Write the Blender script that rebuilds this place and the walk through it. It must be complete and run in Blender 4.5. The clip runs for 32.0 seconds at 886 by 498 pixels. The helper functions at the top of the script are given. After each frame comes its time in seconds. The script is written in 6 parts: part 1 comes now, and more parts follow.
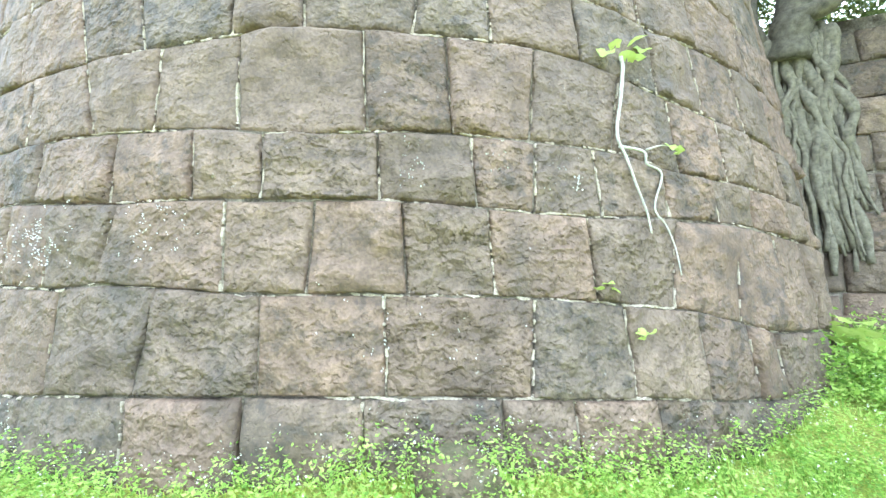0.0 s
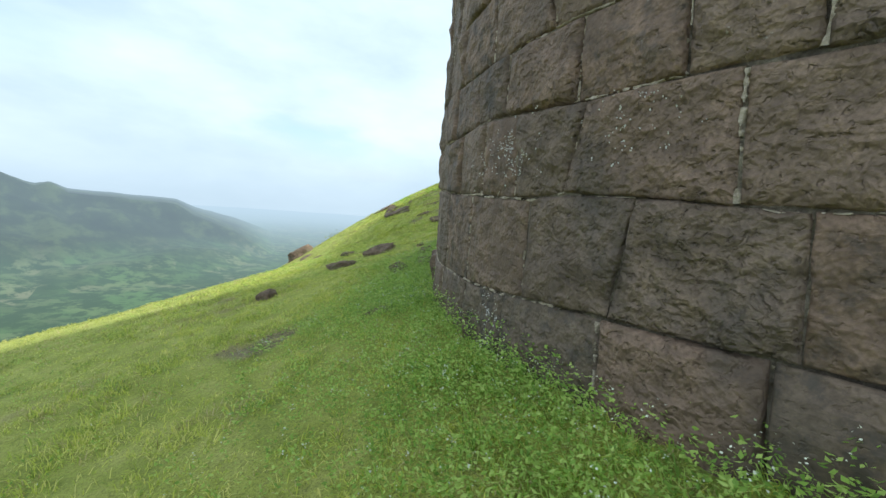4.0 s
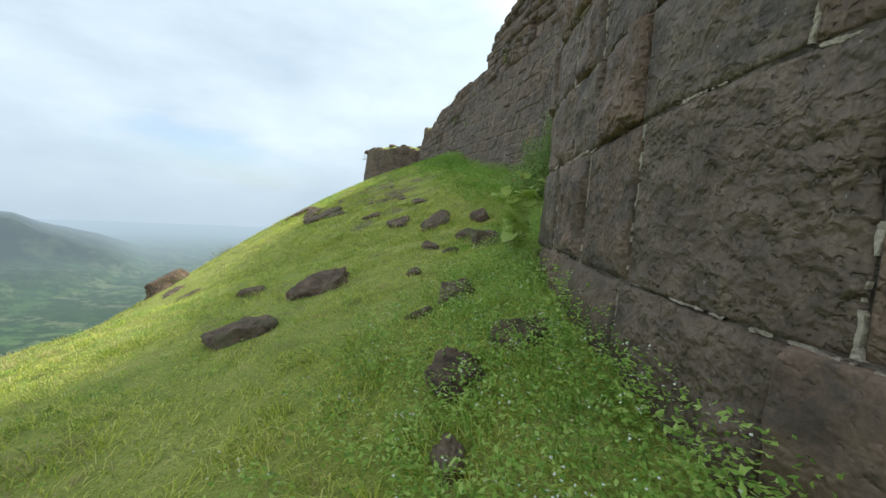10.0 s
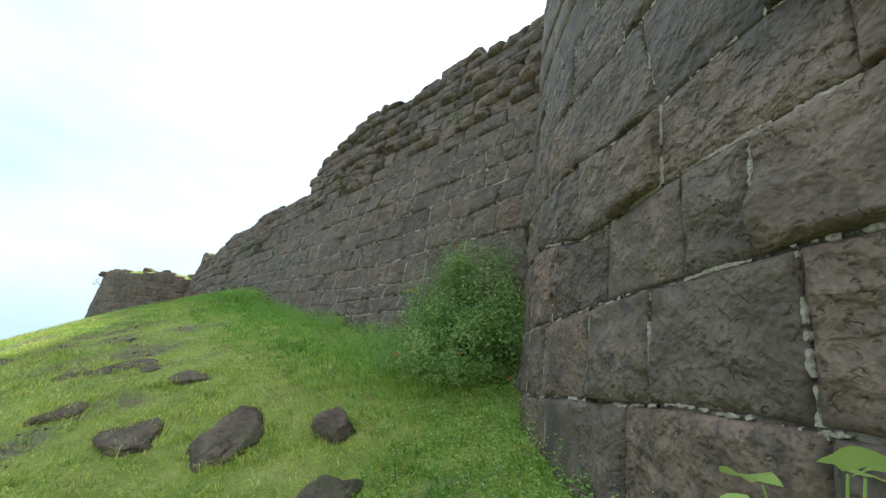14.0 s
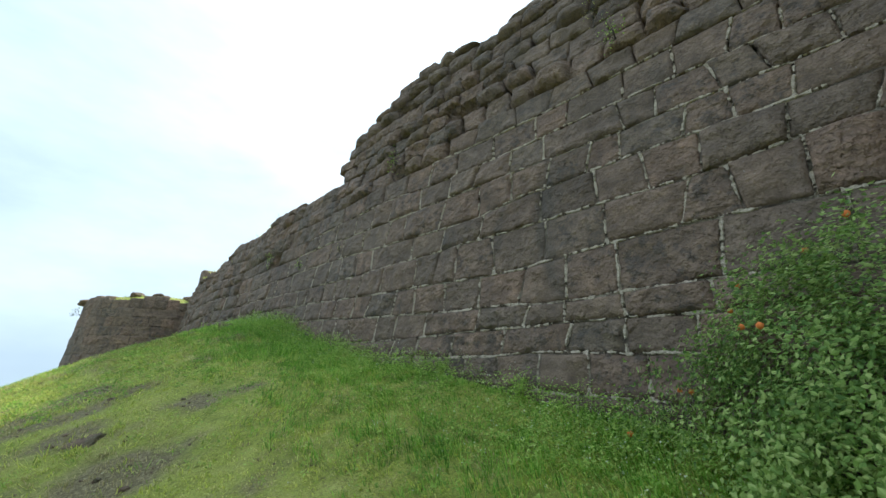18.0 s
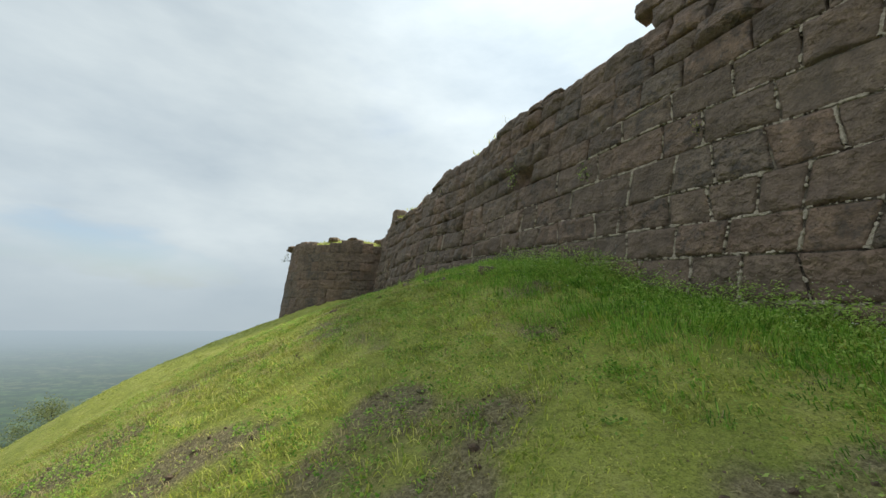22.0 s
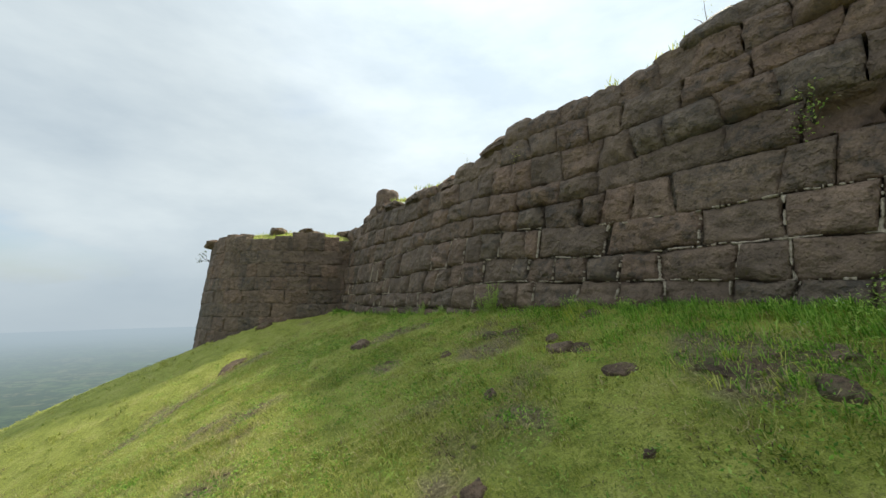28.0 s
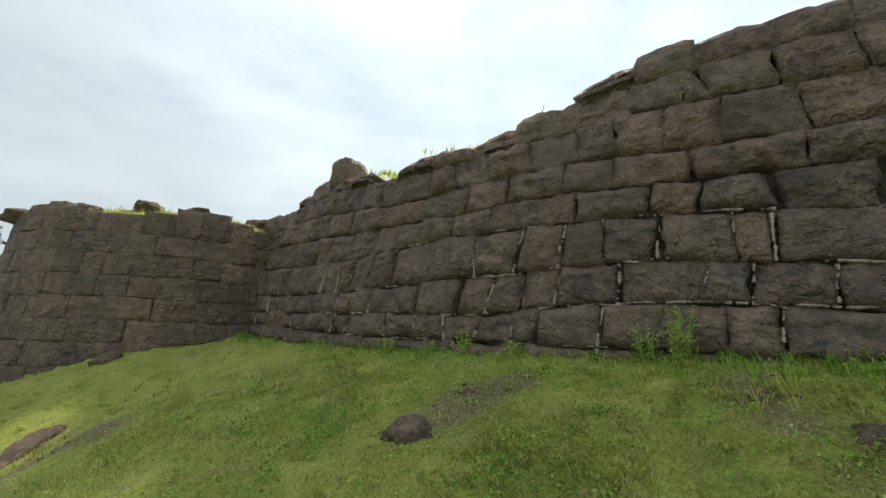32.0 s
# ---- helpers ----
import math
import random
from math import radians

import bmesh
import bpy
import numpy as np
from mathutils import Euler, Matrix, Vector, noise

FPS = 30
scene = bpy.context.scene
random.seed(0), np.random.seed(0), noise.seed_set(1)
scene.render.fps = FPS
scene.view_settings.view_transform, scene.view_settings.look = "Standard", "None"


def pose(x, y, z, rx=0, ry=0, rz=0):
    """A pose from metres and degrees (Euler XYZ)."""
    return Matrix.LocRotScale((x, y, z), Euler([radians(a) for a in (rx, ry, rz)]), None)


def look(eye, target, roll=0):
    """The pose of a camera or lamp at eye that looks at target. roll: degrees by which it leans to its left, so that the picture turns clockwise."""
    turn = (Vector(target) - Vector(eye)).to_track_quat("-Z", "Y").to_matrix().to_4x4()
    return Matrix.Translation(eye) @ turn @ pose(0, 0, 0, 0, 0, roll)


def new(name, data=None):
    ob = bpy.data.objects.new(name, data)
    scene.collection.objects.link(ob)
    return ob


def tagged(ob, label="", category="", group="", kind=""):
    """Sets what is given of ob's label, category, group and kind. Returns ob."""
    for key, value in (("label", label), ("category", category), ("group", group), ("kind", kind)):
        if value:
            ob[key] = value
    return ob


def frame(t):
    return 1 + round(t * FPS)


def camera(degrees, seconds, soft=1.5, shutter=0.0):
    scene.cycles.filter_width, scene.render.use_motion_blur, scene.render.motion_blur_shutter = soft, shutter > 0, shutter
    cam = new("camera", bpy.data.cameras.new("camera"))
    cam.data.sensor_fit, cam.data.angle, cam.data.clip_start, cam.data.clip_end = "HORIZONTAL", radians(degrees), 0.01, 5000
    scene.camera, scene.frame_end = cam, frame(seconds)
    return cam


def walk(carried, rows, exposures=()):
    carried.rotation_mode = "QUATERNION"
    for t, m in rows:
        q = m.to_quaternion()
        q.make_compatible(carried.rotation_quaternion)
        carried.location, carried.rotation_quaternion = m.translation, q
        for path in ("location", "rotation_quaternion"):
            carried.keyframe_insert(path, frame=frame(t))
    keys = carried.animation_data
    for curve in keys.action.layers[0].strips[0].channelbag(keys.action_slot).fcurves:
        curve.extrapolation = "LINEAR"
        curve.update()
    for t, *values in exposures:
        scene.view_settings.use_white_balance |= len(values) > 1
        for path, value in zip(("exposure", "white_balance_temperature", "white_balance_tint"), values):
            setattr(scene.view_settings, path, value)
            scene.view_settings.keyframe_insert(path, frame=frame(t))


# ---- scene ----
cam = camera(95.14, 32.0)

# camera path ------------------------------------------------------------
PATH = [
    (0.0, pose(2.018, -2.991, 1.633, 97.90, -1.71, -36.21)),
    (0.5, pose(1.975, -2.964, 1.658, 102.78, -3.39, -31.23)),
    (1.0, pose(1.971, -2.980, 1.701, 108.78, -4.40, -31.89)),
    (1.5, pose(1.975, -3.005, 1.719, 112.65, -3.67, -32.18)),
    (2.0, pose(1.968, -3.022, 1.750, 115.72, -3.63, -32.43)),
    (2.5, pose(1.964, -3.022, 1.730, 114.72, -3.32, -30.48)),
    (2.7, pose(1.950, -3.013, 1.699, 111.80, -5.19, -26.13)),
    (3.0, pose(1.906, -2.862, 1.647, 102.29, -5.46, -16.09)),
    (3.3, pose(1.814, -2.571, 1.577, 94.17, -4.19, -3.75)),
    (3.5, pose(1.702, -2.402, 1.564, 89.86, -4.35, 2.93)),
    (3.6, pose(1.664, -2.319, 1.577, 86.83, -4.69, 5.80)),
    (4.0, pose(1.516, -2.089, 1.576, 83.66, -4.59, 11.53)),
    (4.5, pose(1.318, -1.604, 1.699, 81.92, 0.76, 21.80)),
    (6.5, pose(0.293, -0.307, 1.576, 87.09, -3.11, 1.20)),
    (7.0, pose(0.180, -0.094, 1.596, 94.63, -1.91, 0.39)),
    (7.5, pose(0.049, 0.051, 1.480, 90.78, -2.86, -0.63)),
    (8.0, pose(0.009, 0.456, 1.366, 86.79, -3.14, 1.96)),
    (8.5, pose(-0.177, 1.001, 1.207, 87.49, -5.20, 2.85)),
    (9.0, pose(-0.441, 1.434, 1.161, 83.52, -5.29, 2.08)),
    (9.5, pose(-0.497, 2.117, 1.177, 84.30, -6.71, 2.24)),
    (10.0, pose(-0.847, 2.795, 1.194, 85.73, -3.50, -1.93)),
    (10.5, pose(-0.976, 3.398, 1.370, 95.45, -3.84, -8.04)),
    (11.0, pose(-1.077, 3.838, 1.522, 105.59, -4.75, -18.64)),
    (11.5, pose(-1.157, 4.196, 1.630, 111.15, -3.91, -25.34)),
    (12.0, pose(-1.129, 4.638, 1.718, 111.73, -4.11, -29.85)),
    (12.5, pose(-1.219, 5.057, 1.730, 108.32, -3.15, -32.31)),
    (13.0, pose(-1.244, 5.493, 1.692, 104.25, -2.34, -32.83)),
    (13.5, pose(-1.187, 6.097, 1.772, 104.93, -2.00, -29.96)),
    (14.0, pose(-1.243, 6.662, 1.820, 107.66, -3.83, -31.80)),
    (14.5, pose(-1.245, 7.232, 1.789, 100.32, -3.42, -29.93)),
    (16.5, pose(-1.293, 9.226, 2.653, 116.33, -4.57, -45.18)),
    (17.0, pose(-1.366, 9.471, 2.703, 116.63, -1.60, -63.39)),
    (17.5, pose(-1.536, 9.901, 2.668, 113.73, -1.10, -61.98)),
    (18.0, pose(-1.492, 10.499, 2.628, 108.18, -0.28, -31.57)),
    (18.5, pose(-1.584, 11.083, 2.628, 103.65, 1.50, -19.12)),
    (19.0, pose(-1.699, 11.562, 2.705, 103.94, 0.51, -14.57)),
    (19.5, pose(-1.780, 12.193, 2.815, 105.79, -0.30, -12.33)),
    (20.0, pose(-2.048, 12.671, 2.907, 109.61, 0.83, -12.25)),
    (20.5, pose(-2.265, 13.211, 2.924, 106.82, 1.05, -12.08)),
    (21.0, pose(-2.462, 13.862, 2.949, 102.30, -0.26, -5.30)),
    (21.5, pose(-2.696, 14.426, 2.998, 100.06, 0.19, -7.32)),
    (22.0, pose(-2.851, 15.009, 3.071, 99.52, -1.75, -12.11)),
    (22.5, pose(-2.974, 15.465, 3.175, 100.71, -2.17, -12.05)),
    (23.0, pose(-3.028, 15.834, 3.292, 99.13, -1.39, -18.24)),
    (23.5, pose(-3.039, 16.295, 3.496, 101.16, -2.91, -16.54)),
    (24.0, pose(-3.092, 16.572, 3.667, 99.88, -4.05, -11.92)),
    (24.5, pose(-3.297, 16.928, 3.719, 102.50, -3.05, -21.91)),
    (26.5, pose(-3.718, 18.908, 4.108, 99.32, 1.05, -22.61)),
    (27.0, pose(-3.964, 19.380, 4.103, 101.05, 1.72, -21.88)),
    (27.5, pose(-4.143, 19.864, 4.087, 97.63, 2.33, -24.30)),
    (28.0, pose(-4.330, 20.452, 4.128, 97.86, 0.11, -23.20)),
    (28.5, pose(-4.580, 20.889, 4.096, 97.75, 2.07, -23.30)),
    (29.0, pose(-4.595, 21.354, 4.067, 97.08, 1.98, -24.90)),
    (29.5, pose(-4.643, 21.931, 4.018, 96.29, 3.28, -23.69)),
    (30.0, pose(-4.759, 22.494, 4.020, 98.67, 2.12, -25.87)),
    (30.5, pose(-4.838, 23.154, 4.038, 99.13, 1.03, -24.39)),
    (31.0, pose(-4.886, 23.754, 4.103, 99.35, -0.18, -20.63)),
    (31.5, pose(-4.906, 24.259, 4.143, 98.83, -0.71, -28.43)),
    (32.0, pose(-4.748, 24.653, 4.167, 101.64, -2.02, -40.76)),
]

EXPOSURES = [(0.0, 3.20, 5850, 6), (0.5, 2.64, 5900, 4), (1.0, 2.08, 5900, 2), (1.5, 1.88, 5950, 2), (2.0, 1.72, 5950, 2), (2.7, 1.36, 6100, 4), (3.1, 1.0, 6250, 6), (4.0, 0.80, 6300, 6), (6.5, 0.42, 6350, 5), (7.0, 0.36, 6350, 6), (7.5, 0.60, 6450, 6),
             (8.0, 0.78, 6500, 7), (9.0, 0.58, 6500, 7), (10.0, 0.58, 6450, 8), (11.0, 0.62, 6400, 9), (12.0, 0.66, 6250, 7), (13.0, 0.93, 6050, 4), (14.0, 0.99, 6000, 3), (16.0, 0.98, 6000, 3), (17.0, 1.22, 6000, 3), (17.6, 1.16, 6000, 3), (18.1, 0.68, 6150, 6), (18.6, 0.47, 6550, 9), (19.0, 0.30, 6700, 9), (20.0, 0.14, 6850, 10),
             (21.0, 0.12, 6950, 9), (22.0, 0.22, 6950, 9), (24.0, 0.26, 6900, 9), (32.0, 0.27, 6900, 9)]
walk(cam, PATH, EXPOSURES)

# world and sun ------------------------------------------------------------
SUN_AZ, SUN_EL = radians(-62), radians(48)      # azimuth from +y towards -x is positive; the sun stands behind the wall


def link(tree, a, b):
    tree.links.new(a, b)


def math_node(t, op, a, b=0.0):
    n = t.nodes.new("ShaderNodeMath")
    n.operation = op
    for s, v in ((n.inputs[0], a), (n.inputs[1], b)):
        if isinstance(v, (int, float)):
            s.default_value = v
        else:
            link(t, v, s)
    return n.outputs[0]


def build_world():
    w = bpy.data.worlds.new("world")
    scene.world = w
    w.use_nodes = True
    t = w.node_tree
    t.nodes.clear()
    N = t.nodes.new
    out, bg = N("ShaderNodeOutputWorld"), N("ShaderNodeBackground")
    sky = N("ShaderNodeTexSky")
    sky.sky_type, sky.sun_disc = "NISHITA", False
    sky.sun_elevation, sky.sun_rotation = SUN_EL, -SUN_AZ
    sky.altitude, sky.dust_density = 600, 3.0
    tc, mp = N("ShaderNodeTexCoord"), N("ShaderNodeMapping")
    mp.inputs["Scale"].default_value = (1.0, 1.0, 2.6)
    n1, n2 = N("ShaderNodeTexNoise"), N("ShaderNodeTexNoise")
    n1.inputs["Scale"].default_value, n1.inputs["Detail"].default_value, n1.inputs["Roughness"].default_value = 1.3, 5, 0.45
    n2.inputs["Scale"].default_value, n2.inputs["Detail"].default_value, n2.inputs["Roughness"].default_value = 2.2, 6, 0.55
    for n in (n1, n2):
        link(t, mp.outputs[0], n.inputs["Vector"])
    link(t, tc.outputs["Generated"], mp.inputs["Vector"])
    r1, r2 = N("ShaderNodeValToRGB"), N("ShaderNodeValToRGB")
    r1.color_ramp.elements[0].position, r1.color_ramp.elements[1].position = 0.22, 0.44
    r2.color_ramp.elements[0].position, r2.color_ramp.elements[1].position = 0.33, 0.66
    r2.color_ramp.elements[0].color, r2.color_ramp.elements[1].color = (0.420, 0.512, 0.605, 1), (0.590, 0.682, 0.755, 1)
    link(t, n1.outputs["Fac"], r1.inputs[0])
    link(t, n2.outputs["Fac"], r2.inputs[0])
    # a long gap of blue low in the north-west
    axes = N("ShaderNodeSeparateXYZ")
    link(t, tc.outputs["Generated"], axes.inputs[0])
    turn = math_node(t, "ARCTAN2", math_node(t, "MULTIPLY", axes.outputs[0], -1.0), axes.outputs[1])
    du = math_node(t, "MULTIPLY", math_node(t, "SUBTRACT", turn, radians(28)), 1 / radians(10))
    dv = math_node(t, "MULTIPLY", math_node(t, "SUBTRACT", axes.outputs[2], 0.105), 1 / 0.045)
    dv = math_node(t, "ADD", dv, math_node(t, "MULTIPLY", du, -0.5))
    far = math_node(t, "ADD", math_node(t, "MULTIPLY", du, du), math_node(t, "MULTIPLY", dv, dv))
    n3 = N("ShaderNodeTexNoise")
    n3.inputs["Scale"].default_value, n3.inputs["Detail"].default_value = 9.0, 5
    link(t, mp.outputs[0], n3.inputs["Vector"])
    far = math_node(t, "ADD", far, math_node(t, "MULTIPLY", math_node(t, "SUBTRACT", n3.outputs["Fac"], 0.5), 4.0))
    gap = N("ShaderNodeMapRange")
    gap.inputs[1].default_value, gap.inputs[2].default_value, gap.inputs[3].default_value, gap.inputs[4].default_value = 0.0, 1.6, 0.10, 1.0
    link(t, far, gap.inputs[0])
    cover = math_node(t, "MULTIPLY", r1.outputs[0], gap.outputs[0])
    gain = N("ShaderNodeVectorMath")
    gain.operation, gain.inputs[3].default_value = "SCALE", 0.15
    link(t, sky.outputs[0], gain.inputs[0])
    mix = N("ShaderNodeMix")
    mix.data_type = "RGBA"
    link(t, cover, mix.inputs[0])
    link(t, gain.outputs[0], mix.inputs[6])
    link(t, r2.outputs[0], mix.inputs[7])
    # thin cloud is brighter round the veiled sun
    toward = N("ShaderNodeVectorMath")
    toward.operation = "DOT_PRODUCT"
    toward.inputs[1].default_value = (-math.sin(SUN_AZ) * math.cos(SUN_EL), math.cos(SUN_AZ) * math.cos(SUN_EL), math.sin(SUN_EL))
    link(t, tc.outputs["Generated"], toward.inputs[0])
    halo = N("ShaderNodeMapRange")
    halo.interpolation_type = "SMOOTHSTEP"
    halo.inputs[1].default_value, halo.inputs[2].default_value, halo.inputs[3].default_value, halo.inputs[4].default_value = 0.45, 1.0, 1.0, 1.55
    link(t, toward.outputs["Value"], halo.inputs[0])
    lit = N("ShaderNodeVectorMath")
    lit.operation = "SCALE"
    link(t, mix.outputs[2], lit.inputs[0])
    link(t, halo.outputs[0], lit.inputs[3])
    # pale haze band low over the plain
    sep, band = N("ShaderNodeSeparateXYZ"), N("ShaderNodeMapRange")
    link(t, tc.outputs["Generated"], sep.inputs[0])
    band.inputs[1].default_value, band.inputs[2].default_value = -0.03, 0.16
    band.inputs[3].default_value, band.inputs[4].default_value = 0.75, 0.0
    link(t, sep.outputs[2], band.inputs[0])
    mix2 = N("ShaderNodeMix")
    mix2.data_type = "RGBA"
    mix2.inputs[7].default_value = (0.34, 0.42, 0.495, 1)
    link(t, band.outputs[0], mix2.inputs[0])
    link(t, lit.outputs[0], mix2.inputs[6])
    link(t, mix2.outputs[2], bg.inputs[0])
    bg.inputs[1].default_value = 1.0
    link(t, bg.outputs[0], out.inputs[0])


build_world()
sun = new("sun", bpy.data.lights.new("sun", "SUN"))
sun.data.energy, sun.data.angle, sun.data.color = 3.2, radians(4.0), (1.0, 0.93, 0.82)
sun.matrix_world = look((-math.sin(SUN_AZ) * math.cos(SUN_EL) * 50, math.cos(SUN_AZ) * math.cos(SUN_EL) * 50, math.sin(SUN_EL) * 50), (0, 0, 0))


# materials ------------------------------------------------------------
def mat(name, rough=0.9):
    m = bpy.data.materials.new(name)
    m.use_nodes = True
    b = m.node_tree.nodes["Principled BSDF"]
    b.inputs["Roughness"].default_value = rough
    b.inputs["Specular IOR Level"].default_value = 0.25
    return m, m.node_tree, b


def noise_node(t, scale, detail=4, rough=0.55, coord=None, kind="ShaderNodeTexNoise"):
    n = t.nodes.new(kind)
    n.inputs["Scale"].default_value = scale
    if kind == "ShaderNodeTexNoise":
        n.inputs["Detail"].default_value, n.inputs["Roughness"].default_value = detail, rough
    if coord:
        link(t, coord, n.inputs["Vector"])
    return n


def ramp(t, fac, stops):
    r = t.nodes.new("ShaderNodeValToRGB")
    e = r.color_ramp.elements
    while len(e) < len(stops):
        e.new(0.5)
    for k, (p, c) in enumerate(stops):
        e[k].position, e[k].color = p, (*c, 1) if len(c) == 3 else c
    link(t, fac, r.inputs[0])
    return r.outputs[0]


def mixc(t, fac, a, b, how="MIX"):
    m = t.nodes.new("ShaderNodeMix")
    m.data_type, m.blend_type = "RGBA", how
    for sock, v in ((m.inputs[0], fac), (m.inputs[6], a), (m.inputs[7], b)):
        if isinstance(v, (int, float)):
            sock.default_value = v
        elif isinstance(v, tuple):
            sock.default_value = (*v, 1)
        else:
            link(t, v, sock)
    return m.outputs[2]


def bump(t, b, height, strength, dist):
    n = t.nodes.new("ShaderNodeBump")
    n.inputs["Strength"].default_value, n.inputs["Distance"].default_value = strength, dist
    link(t, height, n.inputs["Height"])
    link(t, n.outputs[0], b.inputs["Normal"])
    return n


def position(t):
    return t.nodes.new("ShaderNodeNewGeometry").outputs["Position"]


def stone_material(name, island=False, dark=1.0):
    """Weathered basalt: each block of one tone, faintly clouded, with scooped and pitted faces and a few dark water stains."""
    m, t, b = mat(name, 0.68)
    p = position(t)
    if island:
        rnd = t.nodes.new("ShaderNodeNewGeometry").outputs["Random Per Island"]
    else:
        rnd = t.nodes.new("ShaderNodeObjectInfo").outputs["Random"]
    k = dark * 0.60
    b.inputs["Specular IOR Level"].default_value = 0.32
    tone = ramp(t, rnd, [(0.0, (0.318 * k, 0.228 * k, 0.160 * k)), (0.16, (0.356 * k, 0.234 * k, 0.162 * k)), (0.34, (0.290 * k, 0.205 * k, 0.146 * k)), (0.5, (0.272 * k, 0.206 * k, 0.150 * k)),
                         (0.66, (0.366 * k, 0.238 * k, 0.164 * k)), (0.83, (0.240 * k, 0.172 * k, 0.122 * k)), (1.0, (0.330 * k, 0.234 * k, 0.165 * k))])
    big, mid, fine = noise_node(t, 1.5, 5, 0.6, p), noise_node(t, 6, 5, 0.6, p), noise_node(t, 48, 4, 0.65, p)
    grey = lambda n, lo, hi: ramp(t, n.outputs["Fac"], [(0.34, (lo, lo, lo)), (0.66, (hi, hi, hi))])
    c = mixc(t, 1.0, tone, grey(big, 0.76, 1.20), "MULTIPLY")
    c = mixc(t, 1.0, c, grey(mid, 0.76, 1.18), "MULTIPLY")
    c = mixc(t, 1.0, c, grey(fine, 0.82, 1.14), "MULTIPLY")
    run = t.nodes.new("ShaderNodeMapping")
    run.inputs["Scale"].default_value = (1.25, 1.25, 0.45)
    link(t, p, run.inputs["Vector"])
    stain = noise_node(t, 1.0, 5, 0.55, run.outputs[0])
    c = mixc(t, ramp(t, stain.outputs["Fac"], [(0.59, (0, 0, 0)), (0.69, (0.55, 0.55, 0.55))]), c, (0.070, 0.062, 0.052))
    crust = ramp(t, noise_node(t, 7.5, 6, 0.68, p).outputs["Fac"], [(0.50, (0, 0, 0)), (0.60, (0.62, 0.62, 0.62))])
    crusted = ramp(t, math_node(t, "FRACT", math_node(t, "MULTIPLY", rnd, 3.7)), [(0.40, (0.12, 0.12, 0.12)), (0.62, (1, 1, 1))])
    c = mixc(t, math_node(t, "MULTIPLY", crust, crusted), c, (0.052, 0.047, 0.041))
    lich = noise_node(t, 26, 3, 0.6, p)
    some = ramp(t, noise_node(t, 1.1, 3, 0.5, p).outputs["Fac"], [(0.52, (0, 0, 0)), (0.62, (1, 1, 1))])
    spot = math_node(t, "MULTIPLY", ramp(t, lich.outputs["Fac"], [(0.69, (0, 0, 0)), (0.73, (0.5, 0.5, 0.5))]), some)
    c = mixc(t, spot, c, (0.50, 0.47, 0.42))
    link(t, c, b.inputs["Base Color"])
    warp = mixc(t, 0.10, p, noise_node(t, 5, 4, 0.6, p).outputs["Color"], "ADD")
    flat = t.nodes.new("ShaderNodeMapping")
    flat.inputs["Scale"].default_value = (1.0, 1.0, 1.5)
    link(t, warp, flat.inputs["Vector"])
    lump = noise_node(t, 6.5, 4, 0.55, warp)
    scoop = noise_node(t, 8.5, coord=flat.outputs[0], kind="ShaderNodeTexVoronoi")
    chip = noise_node(t, 21, coord=flat.outputs[0], kind="ShaderNodeTexVoronoi")
    pits = noise_node(t, 26, 2, 0.5, warp)
    h = math_node(t, "ADD", math_node(t, "MULTIPLY", lump.outputs["Fac"], 1.3), math_node(t, "MULTIPLY", fine.outputs["Fac"], 0.05))
    h = math_node(t, "ADD", h, math_node(t, "MULTIPLY", scoop.outputs["Distance"], 0.45))
    h = math_node(t, "ADD", h, math_node(t, "MULTIPLY", chip.outputs["Distance"], 0.15))
    h = math_node(t, "ADD", h, math_node(t, "MULTIPLY", ramp(t, pits.outputs["Fac"], [(0.30, (0, 0, 0)), (0.40, (1, 1, 1))]), 0.22))
    wear = math_node(t, "ADD", math_node(t, "MULTIPLY", math_node(t, "FRACT", math_node(t, "MULTIPLY", rnd, 7.3)), 0.62), ramp(t, big.outputs["Fac"], [(0.42, (0, 0, 0)), (0.60, (0.45, 0.45, 0.45))]))
    bump(t, b, math_node(t, "MULTIPLY", h, math_node(t, "ADD", wear, 0.18)), 1.0, 0.070)
    return m


def mortar_material():
    """Pale lime, washed out in places, and mostly gone towards the ruined north."""
    m, t, b = mat("lime_mortar", 0.95)
    p = position(t)
    a, mid, f = noise_node(t, 1.3, 4, 0.6, p), noise_node(t, 5.0, 4, 0.6, p), noise_node(t, 45, 5, 0.7, p)
    fac = math_node(t, "ADD", math_node(t, "MULTIPLY", a.outputs["Fac"], 0.40), math_node(t, "MULTIPLY", mid.outputs["Fac"], 0.40))
    fac = math_node(t, "ADD", fac, math_node(t, "MULTIPLY", f.outputs["Fac"], 0.20))
    sep, north = t.nodes.new("ShaderNodeSeparateXYZ"), t.nodes.new("ShaderNodeMapRange")
    link(t, p, sep.inputs[0])
    link(t, sep.outputs[1], north.inputs[0])
    north.inputs[1].default_value, north.inputs[2].default_value, north.inputs[3].default_value, north.inputs[4].default_value = 17.5, 27.0, 0.0, 0.075
    fac = math_node(t, "SUBTRACT", fac, north.outputs[0])
    c = ramp(t, fac, [(0.41, (0.075, 0.058, 0.044)), (0.49, (0.20, 0.165, 0.125)), (0.57, (0.44, 0.375, 0.295))])
    link(t, c, b.inputs["Base Color"])
    bump(t, b, f.outputs["Fac"], 1.0, 0.06)
    return m


